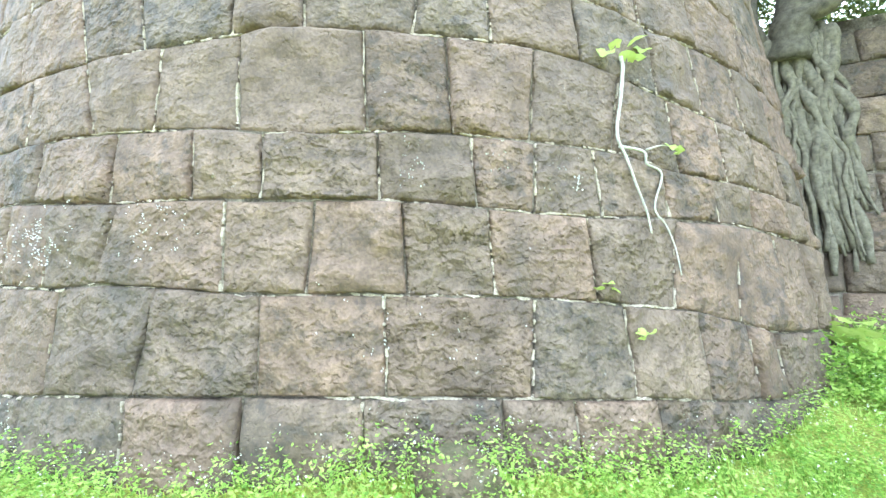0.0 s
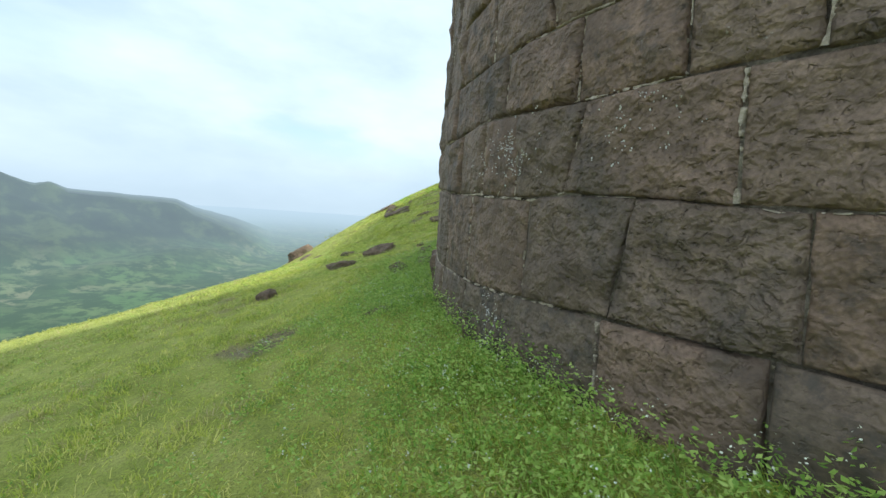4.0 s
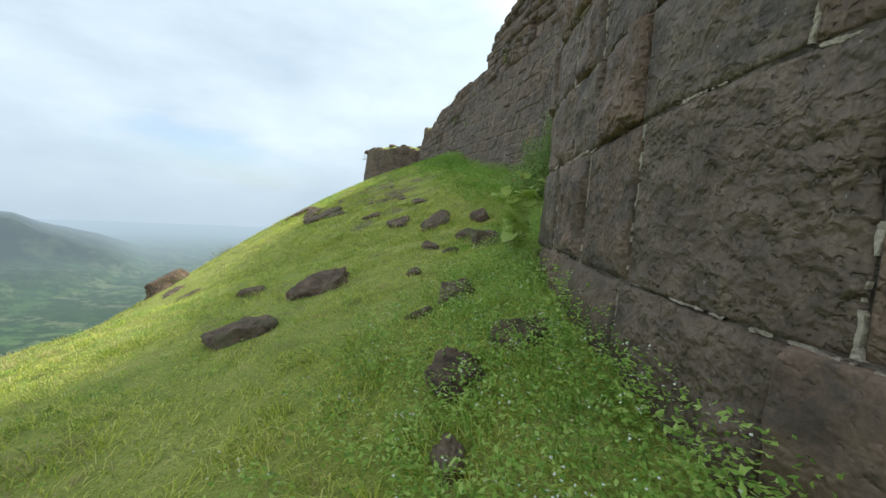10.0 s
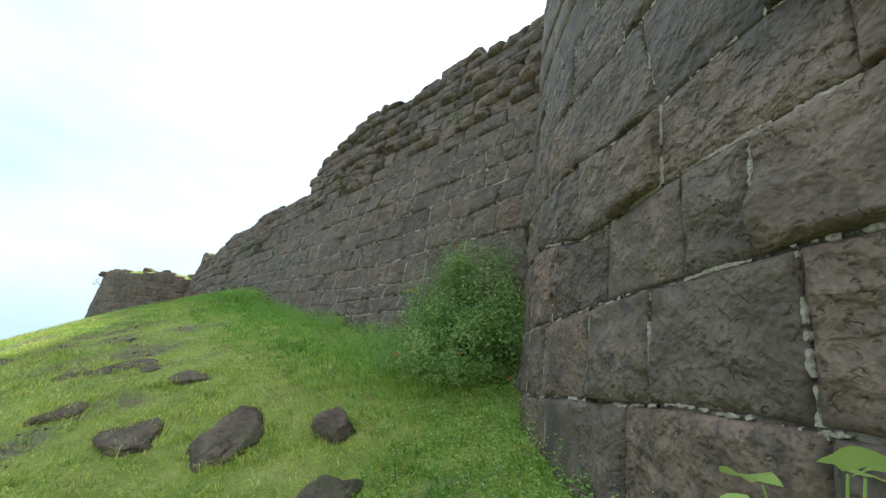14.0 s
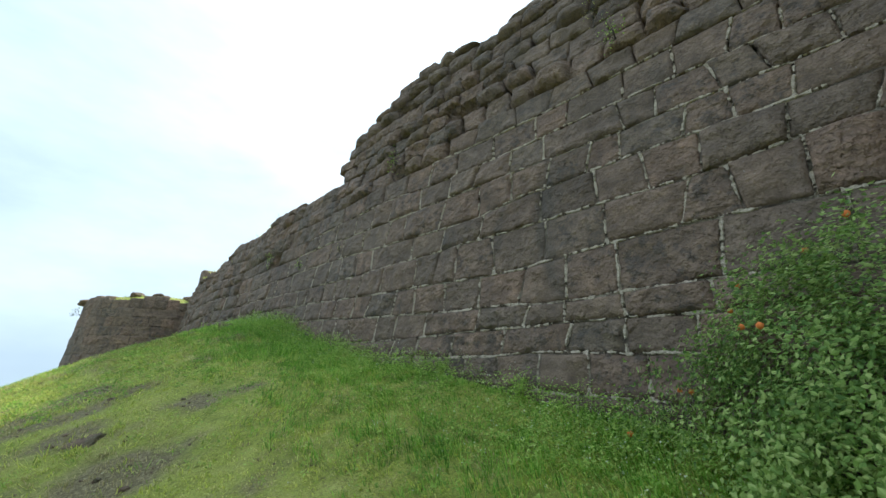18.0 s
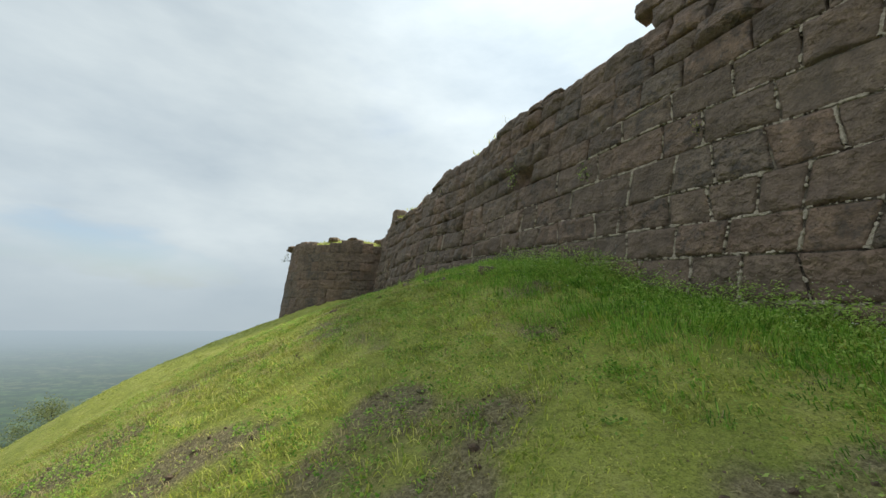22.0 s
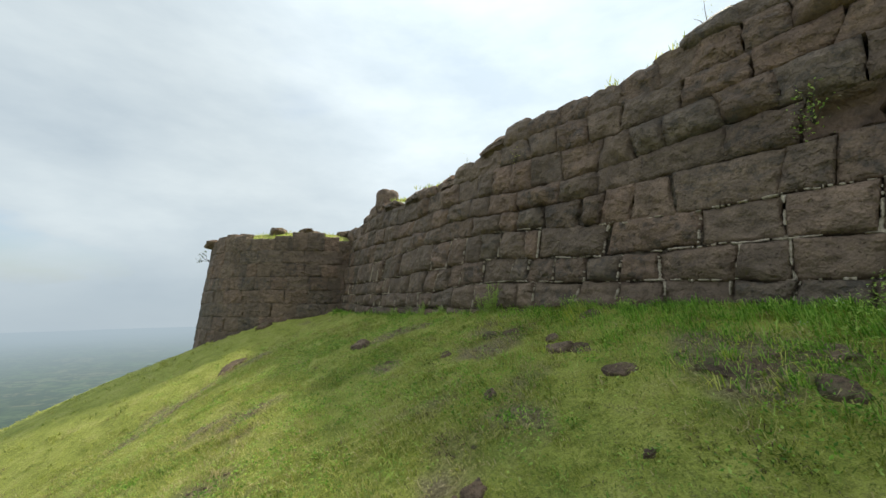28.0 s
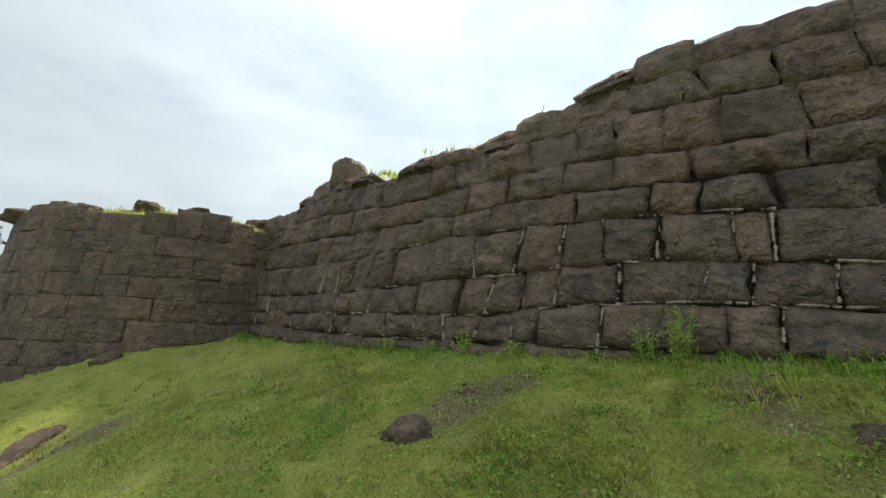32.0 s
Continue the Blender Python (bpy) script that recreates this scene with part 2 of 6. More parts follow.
def ground_material():
    m, t, b = mat("grassy_earth", 0.95)
    p = position(t)
    mid, fine = noise_node(t, 2.3, 6, 0.65, p), noise_node(t, 34, 5, 0.7, p)
    at = t.nodes.new("ShaderNodeAttribute")
    at.attribute_name = "bare"
    g = ramp(t, mid.outputs["Fac"], [(0.25, (0.230, 0.285, 0.055)), (0.5, (0.400, 0.435, 0.088)), (0.75, (0.540, 0.525, 0.165))])
    g = mixc(t, ramp(t, fine.outputs["Fac"], [(0.36, (0.45, 0.45, 0.45)), (0.52, (0, 0, 0))]), g, (0.075, 0.092, 0.026))
    tiny = noise_node(t, 95, 4, 0.7, p)
    g = mixc(t, ramp(t, tiny.outputs["Fac"], [(0.38, (0.55, 0.55, 0.55)), (0.48, (0, 0, 0))]), g, (0.075, 0.088, 0.026))
    g = mixc(t, ramp(t, tiny.outputs["Fac"], [(0.58, (0, 0, 0)), (0.68, (0.6, 0.6, 0.6))]), g, (0.560, 0.520, 0.230))
    earth = ramp(t, fine.outputs["Fac"], [(0.34, (0.105, 0.078, 0.052)), (0.5, (0.230, 0.178, 0.118)), (0.66, (0.400, 0.330, 0.220))])
    earth = mixc(t, ramp(t, tiny.outputs["Fac"], [(0.36, (0.7, 0.7, 0.7)), (0.5, (0, 0, 0))]), earth, (0.075, 0.058, 0.040))
    fac = math_node(t, "ADD", at.outputs["Fac"], math_node(t, "MULTIPLY", math_node(t, "SUBTRACT", mid.outputs["Fac"], 0.5), 1.2))
    c = mixc(t, ramp(t, fac, [(0.35, (0, 0, 0)), (0.80, (0.85, 0.85, 0.85))]), g, earth)
    link(t, c, b.inputs["Base Color"])
    h = math_node(t, "ADD", mid.outputs["Fac"], math_node(t, "MULTIPLY", fine.outputs["Fac"], 0.5))
    bump(t, b, h, 1.0, 0.07)
    return m


def leaf_material(name, stops, rough=0.6, trans=0.35, island=True):
    m, t, b = mat(name, rough)
    g = t.nodes.new("ShaderNodeNewGeometry")
    rnd = g.outputs["Random Per Island"] if island else t.nodes.new("ShaderNodeObjectInfo").outputs["Random"]
    patch = noise_node(t, 0.8, 6, 0.7, g.outputs["Position"])
    fac = math_node(t, "ADD", math_node(t, "MULTIPLY", rnd, 0.55), math_node(t, "MULTIPLY", patch.outputs["Fac"], 0.8))
    fac = math_node(t, "SUBTRACT", fac, 0.175)
    c = ramp(t, fac, stops)
    link(t, c, b.inputs["Base Color"])
    tr, mx = t.nodes.new("ShaderNodeBsdfTranslucent"), t.nodes.new("ShaderNodeMixShader")
    link(t, c, tr.inputs[0])
    mx.inputs[0].default_value = trans
    link(t, b.outputs[0], mx.inputs[1])
    link(t, tr.outputs[0], mx.inputs[2])
    link(t, mx.outputs[0], t.nodes["Material Output"].inputs[0])
    return m


def plain_material(name, a, c, scale=12, rough=0.8, bumped=0.4):
    m, t, b = mat(name, rough)
    p = position(t)
    n = noise_node(t, scale, 6, 0.65, p)
    link(t, ramp(t, n.outputs["Fac"], [(0.3, a), (0.7, c)]), b.inputs["Base Color"])
    bump(t, b, n.outputs["Fac"], bumped, 0.03)
    return m


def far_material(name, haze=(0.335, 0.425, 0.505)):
    """Distant land: fields and tree lines on the flat, dark scrub and pale grass on the heights, with glowing haze
    painted in by distance.
    """
    m, t, b = mat(name, 1.0)
    p = position(t)
    n1, n2, n3 = noise_node(t, 0.0045, 6, 0.65, p), noise_node(t, 0.035, 5, 0.7, p), noise_node(t, 0.010, 7, 0.7, p)
    mp = t.nodes.new("ShaderNodeMapping")
    mp.inputs["Scale"].default_value = (0.010, 0.019, 0.0)
    mp.inputs["Rotation"].default_value = (0, 0, 0.5)
    link(t, p, mp.inputs["Vector"])
    cell = noise_node(t, 1.0, coord=mp.outputs[0], kind="ShaderNodeTexVoronoi")
    sepc = t.nodes.new("ShaderNodeSeparateColor")
    link(t, cell.outputs["Color"], sepc.inputs[0])
    field = ramp(t, sepc.outputs[0], [(0.0, (0.027, 0.054, 0.021)), (0.35, (0.045, 0.078, 0.029)), (0.6, (0.088, 0.112, 0.050)), (0.8, (0.120, 0.125, 0.075)), (1.0, (0.038, 0.069, 0.026))])
    wood = ramp(t, n2.outputs["Fac"], [(0.46, (1, 1, 1)), (0.56, (0, 0, 0))])
    green = mixc(t, ramp(t, n1.outputs["Fac"], [(0.42, (0, 0, 0)), (0.58, (0.8, 0.8, 0.8))]), field, (0.055, 0.110, 0.036))
    flat = mixc(t, wood, green, (0.020, 0.046, 0.018))
    scrub = ramp(t, n3.outputs["Fac"], [(0.36, (0.007, 0.015, 0.010)), (0.50, (0.014, 0.026, 0.013)), (0.60, (0.040, 0.060, 0.024)), (0.70, (0.012, 0.023, 0.011))])
    sep, up = t.nodes.new("ShaderNodeSeparateXYZ"), t.nodes.new("ShaderNodeMapRange")
    link(t, p, sep.inputs[0])
    link(t, math_node(t, "ADD", sep.outputs[2], math_node(t, "MULTIPLY", n3.outputs["Fac"], 70.0)), up.inputs[0])
    up.inputs[1].default_value, up.inputs[2].default_value = -165.0, -120.0
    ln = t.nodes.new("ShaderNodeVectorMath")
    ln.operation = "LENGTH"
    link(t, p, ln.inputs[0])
    near = t.nodes.new("ShaderNodeMapRange")
    link(t, math_node(t, "ADD", ln.outputs["Value"], math_node(t, "MULTIPLY", n1.outputs["Fac"], 420.0)), near.inputs[0])
    near.inputs[1].default_value, near.inputs[2].default_value, near.inputs[3].default_value, near.inputs[4].default_value = 760.0, 900.0, 0.75, 0.0
    dry = mixc(t, wood, (0.27, 0.255, 0.15), (0.12, 0.145, 0.06))
    flat = mixc(t, near.outputs[0], flat, dry)
    link(t, mixc(t, up.outputs[0], flat, scrub), b.inputs["Base Color"])
    # haze of the air painted into the material: a pale glow grows with distance
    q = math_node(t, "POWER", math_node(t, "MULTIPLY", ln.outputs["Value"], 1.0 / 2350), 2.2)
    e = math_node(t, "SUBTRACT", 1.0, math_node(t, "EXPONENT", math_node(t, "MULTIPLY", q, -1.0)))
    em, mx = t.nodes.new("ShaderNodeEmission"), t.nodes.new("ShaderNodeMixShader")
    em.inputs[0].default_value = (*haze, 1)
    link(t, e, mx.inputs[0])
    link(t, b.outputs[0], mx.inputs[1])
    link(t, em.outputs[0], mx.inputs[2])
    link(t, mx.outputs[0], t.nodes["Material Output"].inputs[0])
    return m


STONE = stone_material("basalt_block")
STONE_FAR = stone_material("basalt_block_joined", True)
MORTAR = mortar_material()
BEAD = plain_material("lime_pointing", (0.30, 0.245, 0.185), (0.64, 0.545, 0.43), 30, 0.95, 1.0)
RUBBLE = plain_material("dark_rubble_core", (0.045, 0.037, 0.030), (0.110, 0.090, 0.072), 9)
GROUND = ground_material()
GRASS = leaf_material("meadow_grass", [(0.24, (0.215, 0.315, 0.050)), (0.40, (0.450, 0.530, 0.078)), (0.56, (0.640, 0.670, 0.125)), (0.76, (0.780, 0.740, 0.270))], 0.5, 0.5)
HILLGRASS = leaf_material("hill_grass", [(0.24, (0.145, 0.210, 0.036)), (0.40, (0.290, 0.350, 0.058)), (0.56, (0.440, 0.460, 0.095)), (0.76, (0.600, 0.555, 0.215))], 0.5, 0.45)
LUSHGRASS = leaf_material("lush_grass", [(0.24, (0.090, 0.215, 0.030)), (0.45, (0.205, 0.420, 0.052)), (0.62, (0.345, 0.570, 0.090)), (0.8, (0.500, 0.650, 0.150))], 0.5, 0.48)
DRYGRASS = leaf_material("dry_grass", [(0.25, (0.271, 0.254, 0.083)), (0.5, (0.472, 0.401, 0.177)), (0.75, (0.614, 0.519, 0.283))], 0.7, 0.4)
DEADWEED = leaf_material("dead_weeds", [(0.25, (0.10, 0.075, 0.045)), (0.5, (0.19, 0.145, 0.085)), (0.75, (0.31, 0.245, 0.15))], 0.8, 0.25)
WEED = leaf_material("low_weeds", [(0.25, (0.190, 0.330, 0.060)), (0.5, (0.370, 0.540, 0.105)), (0.8, (0.580, 0.700, 0.210))], 0.55, 0.45)
BUSHLEAF = leaf_material("bush_leaf", [(0.25, (0.120, 0.220, 0.055)), (0.5, (0.285, 0.415, 0.105)), (0.8, (0.510, 0.600, 0.220))], 0.5, 0.45)
FIGLEAF = leaf_material("fig_leaf", [(0.25, (0.045, 0.075, 0.022)), (0.5, (0.095, 0.140, 0.042)), (0.8, (0.165, 0.210, 0.075))], 0.5, 0.3)
OLIVELEAF = leaf_material("olive_leaf", [(0.25, (0.120, 0.160, 0.060)), (0.5, (0.205, 0.240, 0.095)), (0.8, (0.300, 0.320, 0.140))], 0.6, 0.3)
BIGLEAF = leaf_material("broad_leaf", [(0.3, (0.300, 0.430, 0.080)), (0.7, (0.500, 0.600, 0.165))], 0.5, 0.45)
def rock_material():
    m, t, b = mat("weathered_boulder", 0.92)
    p = position(t)
    n, f, g = noise_node(t, 4, 6, 0.7, p), noise_node(t, 22, 6, 0.7, p), noise_node(t, 2.2, 5, 0.65, p)
    c = ramp(t, n.outputs["Fac"], [(0.32, (0.100, 0.072, 0.052)), (0.5, (0.220, 0.152, 0.106)), (0.68, (0.335, 0.242, 0.174))])
    c = mixc(t, ramp(t, f.outputs["Fac"], [(0.36, (0.7, 0.7, 0.7)), (0.52, (0, 0, 0))]), c, (0.060, 0.049, 0.038))
    c = mixc(t, ramp(t, g.outputs["Fac"], [(0.52, (0, 0, 0)), (0.66, (0.6, 0.6, 0.6))]), c, (0.150, 0.160, 0.075))
    link(t, c, b.inputs["Base Color"])
    bump(t, b, math_node(t, "ADD", n.outputs["Fac"], math_node(t, "MULTIPLY", f.outputs["Fac"], 0.5)), 1.0, 0.10)
    return m


ROCK = rock_material()
BARK = plain_material("pale_root_bark", (0.090, 0.078, 0.056), (0.255, 0.222, 0.165), 14, 0.85, 0.6)
OLDBARK = plain_material("old_fig_bark", (0.060, 0.052, 0.040), (0.185, 0.160, 0.122), 11, 0.9, 0.9)
PALEBARK = plain_material("pale_sapling_bark", (0.34, 0.32, 0.27), (0.66, 0.63, 0.55), 18, 0.8, 0.4)
DARKBARK = plain_material("dark_bark", (0.045, 0.040, 0.034), (0.15, 0.13, 0.10), 10, 0.9, 0.8)
WHITE = plain_material("white_lime_paint", (0.55, 0.54, 0.50), (0.80, 0.79, 0.75), 40, 0.9, 0.2)
PETAL = plain_material("white_petal", (0.58, 0.60, 0.46), (0.76, 0.77, 0.64), 40, 0.7, 0.1)
ORANGE = plain_material("orange_petal", (0.60, 0.14, 0.03), (0.75, 0.25, 0.06), 40, 0.7, 0.1)
VALLEY = far_material("hazed_valley_land")
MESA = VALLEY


# helpers ------------------------------------------------------------
def raw_mesh(name, verts, faces, material, smooth=False):
    me = bpy.data.meshes.new(name)
    me.from_pydata(verts, [], faces)
    me.materials.append(material)
    if smooth:
        me.polygons.foreach_set("use_smooth", [True] * len(me.polygons))
    me.update()
    return me


def soup(name, verts, tris, material, smooth=False):
    """A mesh from numpy arrays of corners and triangles (n x 3)."""
    me = bpy.data.meshes.new(name)
    verts, tris = np.asarray(verts, np.float32), np.asarray(tris, np.int32)
    me.vertices.add(len(verts))
    me.vertices.foreach_set("co", verts.ravel())
    k = tris.shape[1]
    me.loops.add(tris.size)
    me.loops.foreach_set("vertex_index", tris.ravel())
    me.polygons.add(len(tris))
    me.polygons.foreach_set("loop_start", np.arange(0, tris.size, k, dtype=np.int32))
    me.polygons.foreach_set("use_smooth", np.full(len(tris), smooth))
    me.materials.append(material)
    me.update(calc_edges=True)
    return me


def part(name, me, parent, label=""):
    ob = new(name, me)
    ob.parent = parent
    if label:
        tagged(ob, label)
    return ob


def bm_mesh(name, bm, material, smooth=True):
    me = bpy.data.meshes.new(name)
    bm.to_mesh(me)
    bm.free()
    me.materials.append(material)
    if smooth:
        me.polygons.foreach_set("use_smooth", [True] * len(me.polygons))
    return me


def tube(name, path, radii, material, sides=7):
    """A tapering round limb along points."""
    pts = [Vector(p) for p in path]
    verts, faces = [], []
    for k, p in enumerate(pts):
        d = (pts[min(k + 1, len(pts) - 1)] - pts[max(k - 1, 0)]).normalized()
        a = d.cross(Vector((0.31, 0.17, 0.93))).normalized()
        c = d.cross(a)
        for j in range(sides):
            w = 2 * math.pi * j / sides
            verts.append(p + (a * math.cos(w) + c * math.sin(w)) * radii[k])
    for k in range(len(pts) - 1):
        for j in range(sides):
            q = (j + 1) % sides
            faces.append((k * sides + j, k * sides + q, (k + 1) * sides + q, (k + 1) * sides + j))
    faces.append(tuple(range(sides))[::-1])
    faces.append(tuple((len(pts) - 1) * sides + j for j in range(sides)))
    return raw_mesh(name, verts, faces, material, True)


def fbm(x, y, scale, octaves=4, seed=0):
    """Smooth value noise on numpy arrays, about -1 to 1."""
    total, amp, norm = np.zeros_like(x, float), 1.0, 0.0
    for o in range(octaves):
        f = scale * 2 ** o
        xi, yi = x * f, y * f
        x0, y0 = np.floor(xi), np.floor(yi)
        u, v = xi - x0, yi - y0
        u, v = u * u * (3 - 2 * u), v * v * (3 - 2 * v)

        def h(a, b):
            q = np.sin(a * 127.1 + b * 311.7 + seed * 74.7 + o * 19.19) * 43758.5453
            return (q - np.floor(q)) * 2 - 1
        total += amp * ((h(x0, y0) * (1 - u) + h(x0 + 1, y0) * u) * (1 - v) + (h(x0, y0 + 1) * (1 - u) + h(x0 + 1, y0 + 1) * u) * v)
        norm += amp
        amp *= 0.5
    return total / norm


# plan of the walls ------------------------------------------------------------
BX, BY, BR, BK = 7.278, 5.042, 7.15, 0.1376         # round bastion: centre and radius at z = 0, batter
LEAN_X, LEAN_Y = -0.1369, -0.0452                   # the batter is steeper on the far side than on the near one
CSLOPE = 0.0376                                     # rise of the curtain's courses along y


def swelling(s, z):
    """How far the face stands off the true round: northwards it straightens and runs into the curtain wall."""
    return np.interp(s, [-9, -1.5, 0.5, 2, 3.6, 5.2, 6.5, 8.5, 12], [0, -.05, -.06, .06, .10, .35, .46, .56, 0]) * np.interp(z, [7.5, 9.5, 11], [1, .75, .3])


def bastion(s, z, depth=0.0):
    """Point of the bastion's face: s metres round from its west point, northwards positive."""
    th = np.asarray(s) / BR
    r = BR - BK * np.asarray(z) + depth + swelling(np.asarray(s), np.asarray(z))
    return np.stack([BX + LEAN_X * np.asarray(z) - r * np.cos(th), BY + LEAN_Y * np.asarray(z) + r * np.sin(th), z + 0.0 * th], -1)


def curtain_x(y, z):
    q = y - 20
    return -0.197 - 0.2636 * q + 0.00027 * q * q + 0.00038 * q ** 3 + 0.1647 * z


def curtain(y, h, depth=0.0):
    """Point of the curtain wall's face: y along it, h its height with the tilt of the courses taken off."""
    z = h + CSLOPE * (y - 20)
    q = y - 20
    g = -0.2636 + 0.00054 * q + 0.00114 * q * q
    n = np.stack([-np.ones_like(g), g, 0.1647 + 0 * g], -1)
    n /= np.linalg.norm(n, axis=-1, keepdims=True)
    return np.stack([curtain_x(y, z), y + 0.0 * z, z], -1) + n * np.asarray(depth)[..., None]


TOP = [(10.3, 8.6), (11.1, 8.75), (11.75, 8.95), (12.2, 8.7), (12.8, 8.8), (13.0, 9.12), (13.7, 9.25), (14.4, 8.98), (15.7, 9.0), (16.4, 9.3), (16.6, 9.55), (16.8, 9.25), (17.6, 9.28), (18.3, 8.86),
       (19.1, 8.66), (19.55, 8.42), (19.75, 7.35), (20.3, 7.2), (21.0, 7.3), (21.6, 7.42), (22.4, 7.4), (23.2, 7.48), (23.45, 7.26), (24.05, 7.1), (25.2, 7.16), (26.3, 7.22), (26.75, 7.1), (26.9, 6.82), (27.7, 6.84),
       (28.3, 6.68), (29.3, 6.84), (29.8, 6.72), (31.0, 6.92), (32.2, 7.0), (33.0, 6.9), (36.6, 6.6)]
top_y, top_z = np.array(TOP).T
FX, FY, FR = -2.62, 38.1, 4.08                        # far bastion


# ground ------------------------------------------------------------
# stations along the foot of the walls: x, y, height of the earth, slope, curve of the slope, share of the southern terrace
FOOT = [(14, -10, 1.7, .25, .004, 1), (10.3, -3.7, 1.35, .28, .004, 1), (8.9, -1.7, 1.2, .30, .004, 1), (6.8, -2.1, 0.95, .30, .004, 1), (5.0, -1.75, 0.68, .32, .004, 1),
        (3.8, -1.2, 0.78, .34, .004, 1), (2.5, -0.3, 0.6, .36, .004, 1), (1.4, 0.95, 0.42, .36, .004, 1), (0.55, 2.5, 0.34, .36, .006, .9),
        (0.15, 4.1, 0.34, .33, .010, .6), (0.12, 5.3, 0.5, .30, .016, .3), (0.3, 6.9, 0.82, .27, .019, .1), (0.8, 8.05, 1.10, .24, .020, 0),
        (1.6, 9.3, 1.42, .20, .020, 0), (2.5, 10.3, 1.83, .20, .020, 0), (2.2, 11.6, 2.10, .21, .021, 0), (1.75, 13.1, 2.34, .22, .022, 0),
        (1.35, 15.2, 2.72, .19, .022, 0), (1.05, 16.7, 2.88, .14, .022, 0), (0.6, 18.9, 3.4, .16, .022, 0), (0.25, 20.5, 3.85, .20, .023, 0),
        (-0.15, 22.2, 4.1, .24, .024, 0), (-0.6, 24.0, 4.08, .26, .024, 0), (-1.3, 27.4, 4.0, .28, .026, 0), (-1.9, 31.0, 3.95, .30, .028, 0),
        (-2.3, 34.2, 3.95, .32, .028, 0), (-4.2, 34.7, 3.6, .34, .028, 0), (-5.8, 36.4, 3.0, .36, .028, 0), (-6.1, 38.5, 2.6, .36, .028, 0)]
foot = np.array(FOOT)
_len = np.r_[0, np.cumsum(np.hypot(*np.diff(foot[:, :2], axis=0).T))]
_s = np.linspace(0, _len[-1], 170)
foot_s = np.stack([np.interp(_s, _len, foot[:, k]) for k in range(6)], 1)


def behind(x, y):
    """Inside the fort: under the walls or past them."""
    q = np.clip(y, 10.3, 34.5)
    inside = np.hypot(x - BX, y - BY) < BR - 0.15
    inside |= (y > 9.5) & (y < 34.6) & (x > curtain_x(q, 3.6 + 0 * q) + 0.25)
    inside |= np.hypot(x - FX, y - FY) < FR - 0.15
    inside |= (x > 8.2) & (y > -1.4 - 1.73 * (x - 8.9)) & (y < 12)
    return inside | ((x > FX) & (y > 34)) | ((x > 3.5) & (y > 8))


def height(x, y, rough=True):
    x, y = np.asarray(x, float), np.asarray(y, float)
    shape = x.shape
    x, y = x.ravel(), y.ravel()
    out = np.zeros(len(x))
    for a in range(0, len(x), 4000):
        px, py = x[a:a + 4000], y[a:a + 4000]
        d2 = (px[:, None] - foot_s[:, 0]) ** 2 + (py[:, None] - foot_s[:, 1]) ** 2
        d = np.sqrt(d2.min(1))
        w = 1 / (d2 + (0.12 + 0.35 * d[:, None]) ** 2) ** 2
        w /= w.sum(1, keepdims=True)
        zb, s, q, f = (w @ foot_s[:, k] for k in (2, 3, 4, 5))
        d = np.where(behind(px, py), 0.0, d)
        near = np.minimum(d, 13)
        north = s * near + q * near ** 2 + np.maximum(d - 13, 0) * 0.62
        south = s * np.minimum(d, 9) + 0.15 * np.clip(d - 9, 0, 38) + 0.75 * np.maximum(d - 47, 0)
        out[a:a + 4000] = zb - (1 - f) * north - f * south
    if rough:
        fade = np.clip(np.abs(out - 2) / 40 + 1, 1, 4)
        out += 0.05 * fbm(x, y, 0.9, 3, 1) + 0.10 * fade * fbm(x, y, 0.22, 3, 2)
    return out.reshape(shape)


def spread(lo, hi, step, far, grow):
    mid = list(np.arange(lo, hi, step))
    left, right, w = [], [], step
    a, b = lo, hi
    while a > -far or b < far:
        w *= grow
        a, b = a - w, b + w
        left.append(a)
        right.append(b)
    return np.array(left[::-1] + mid + right)


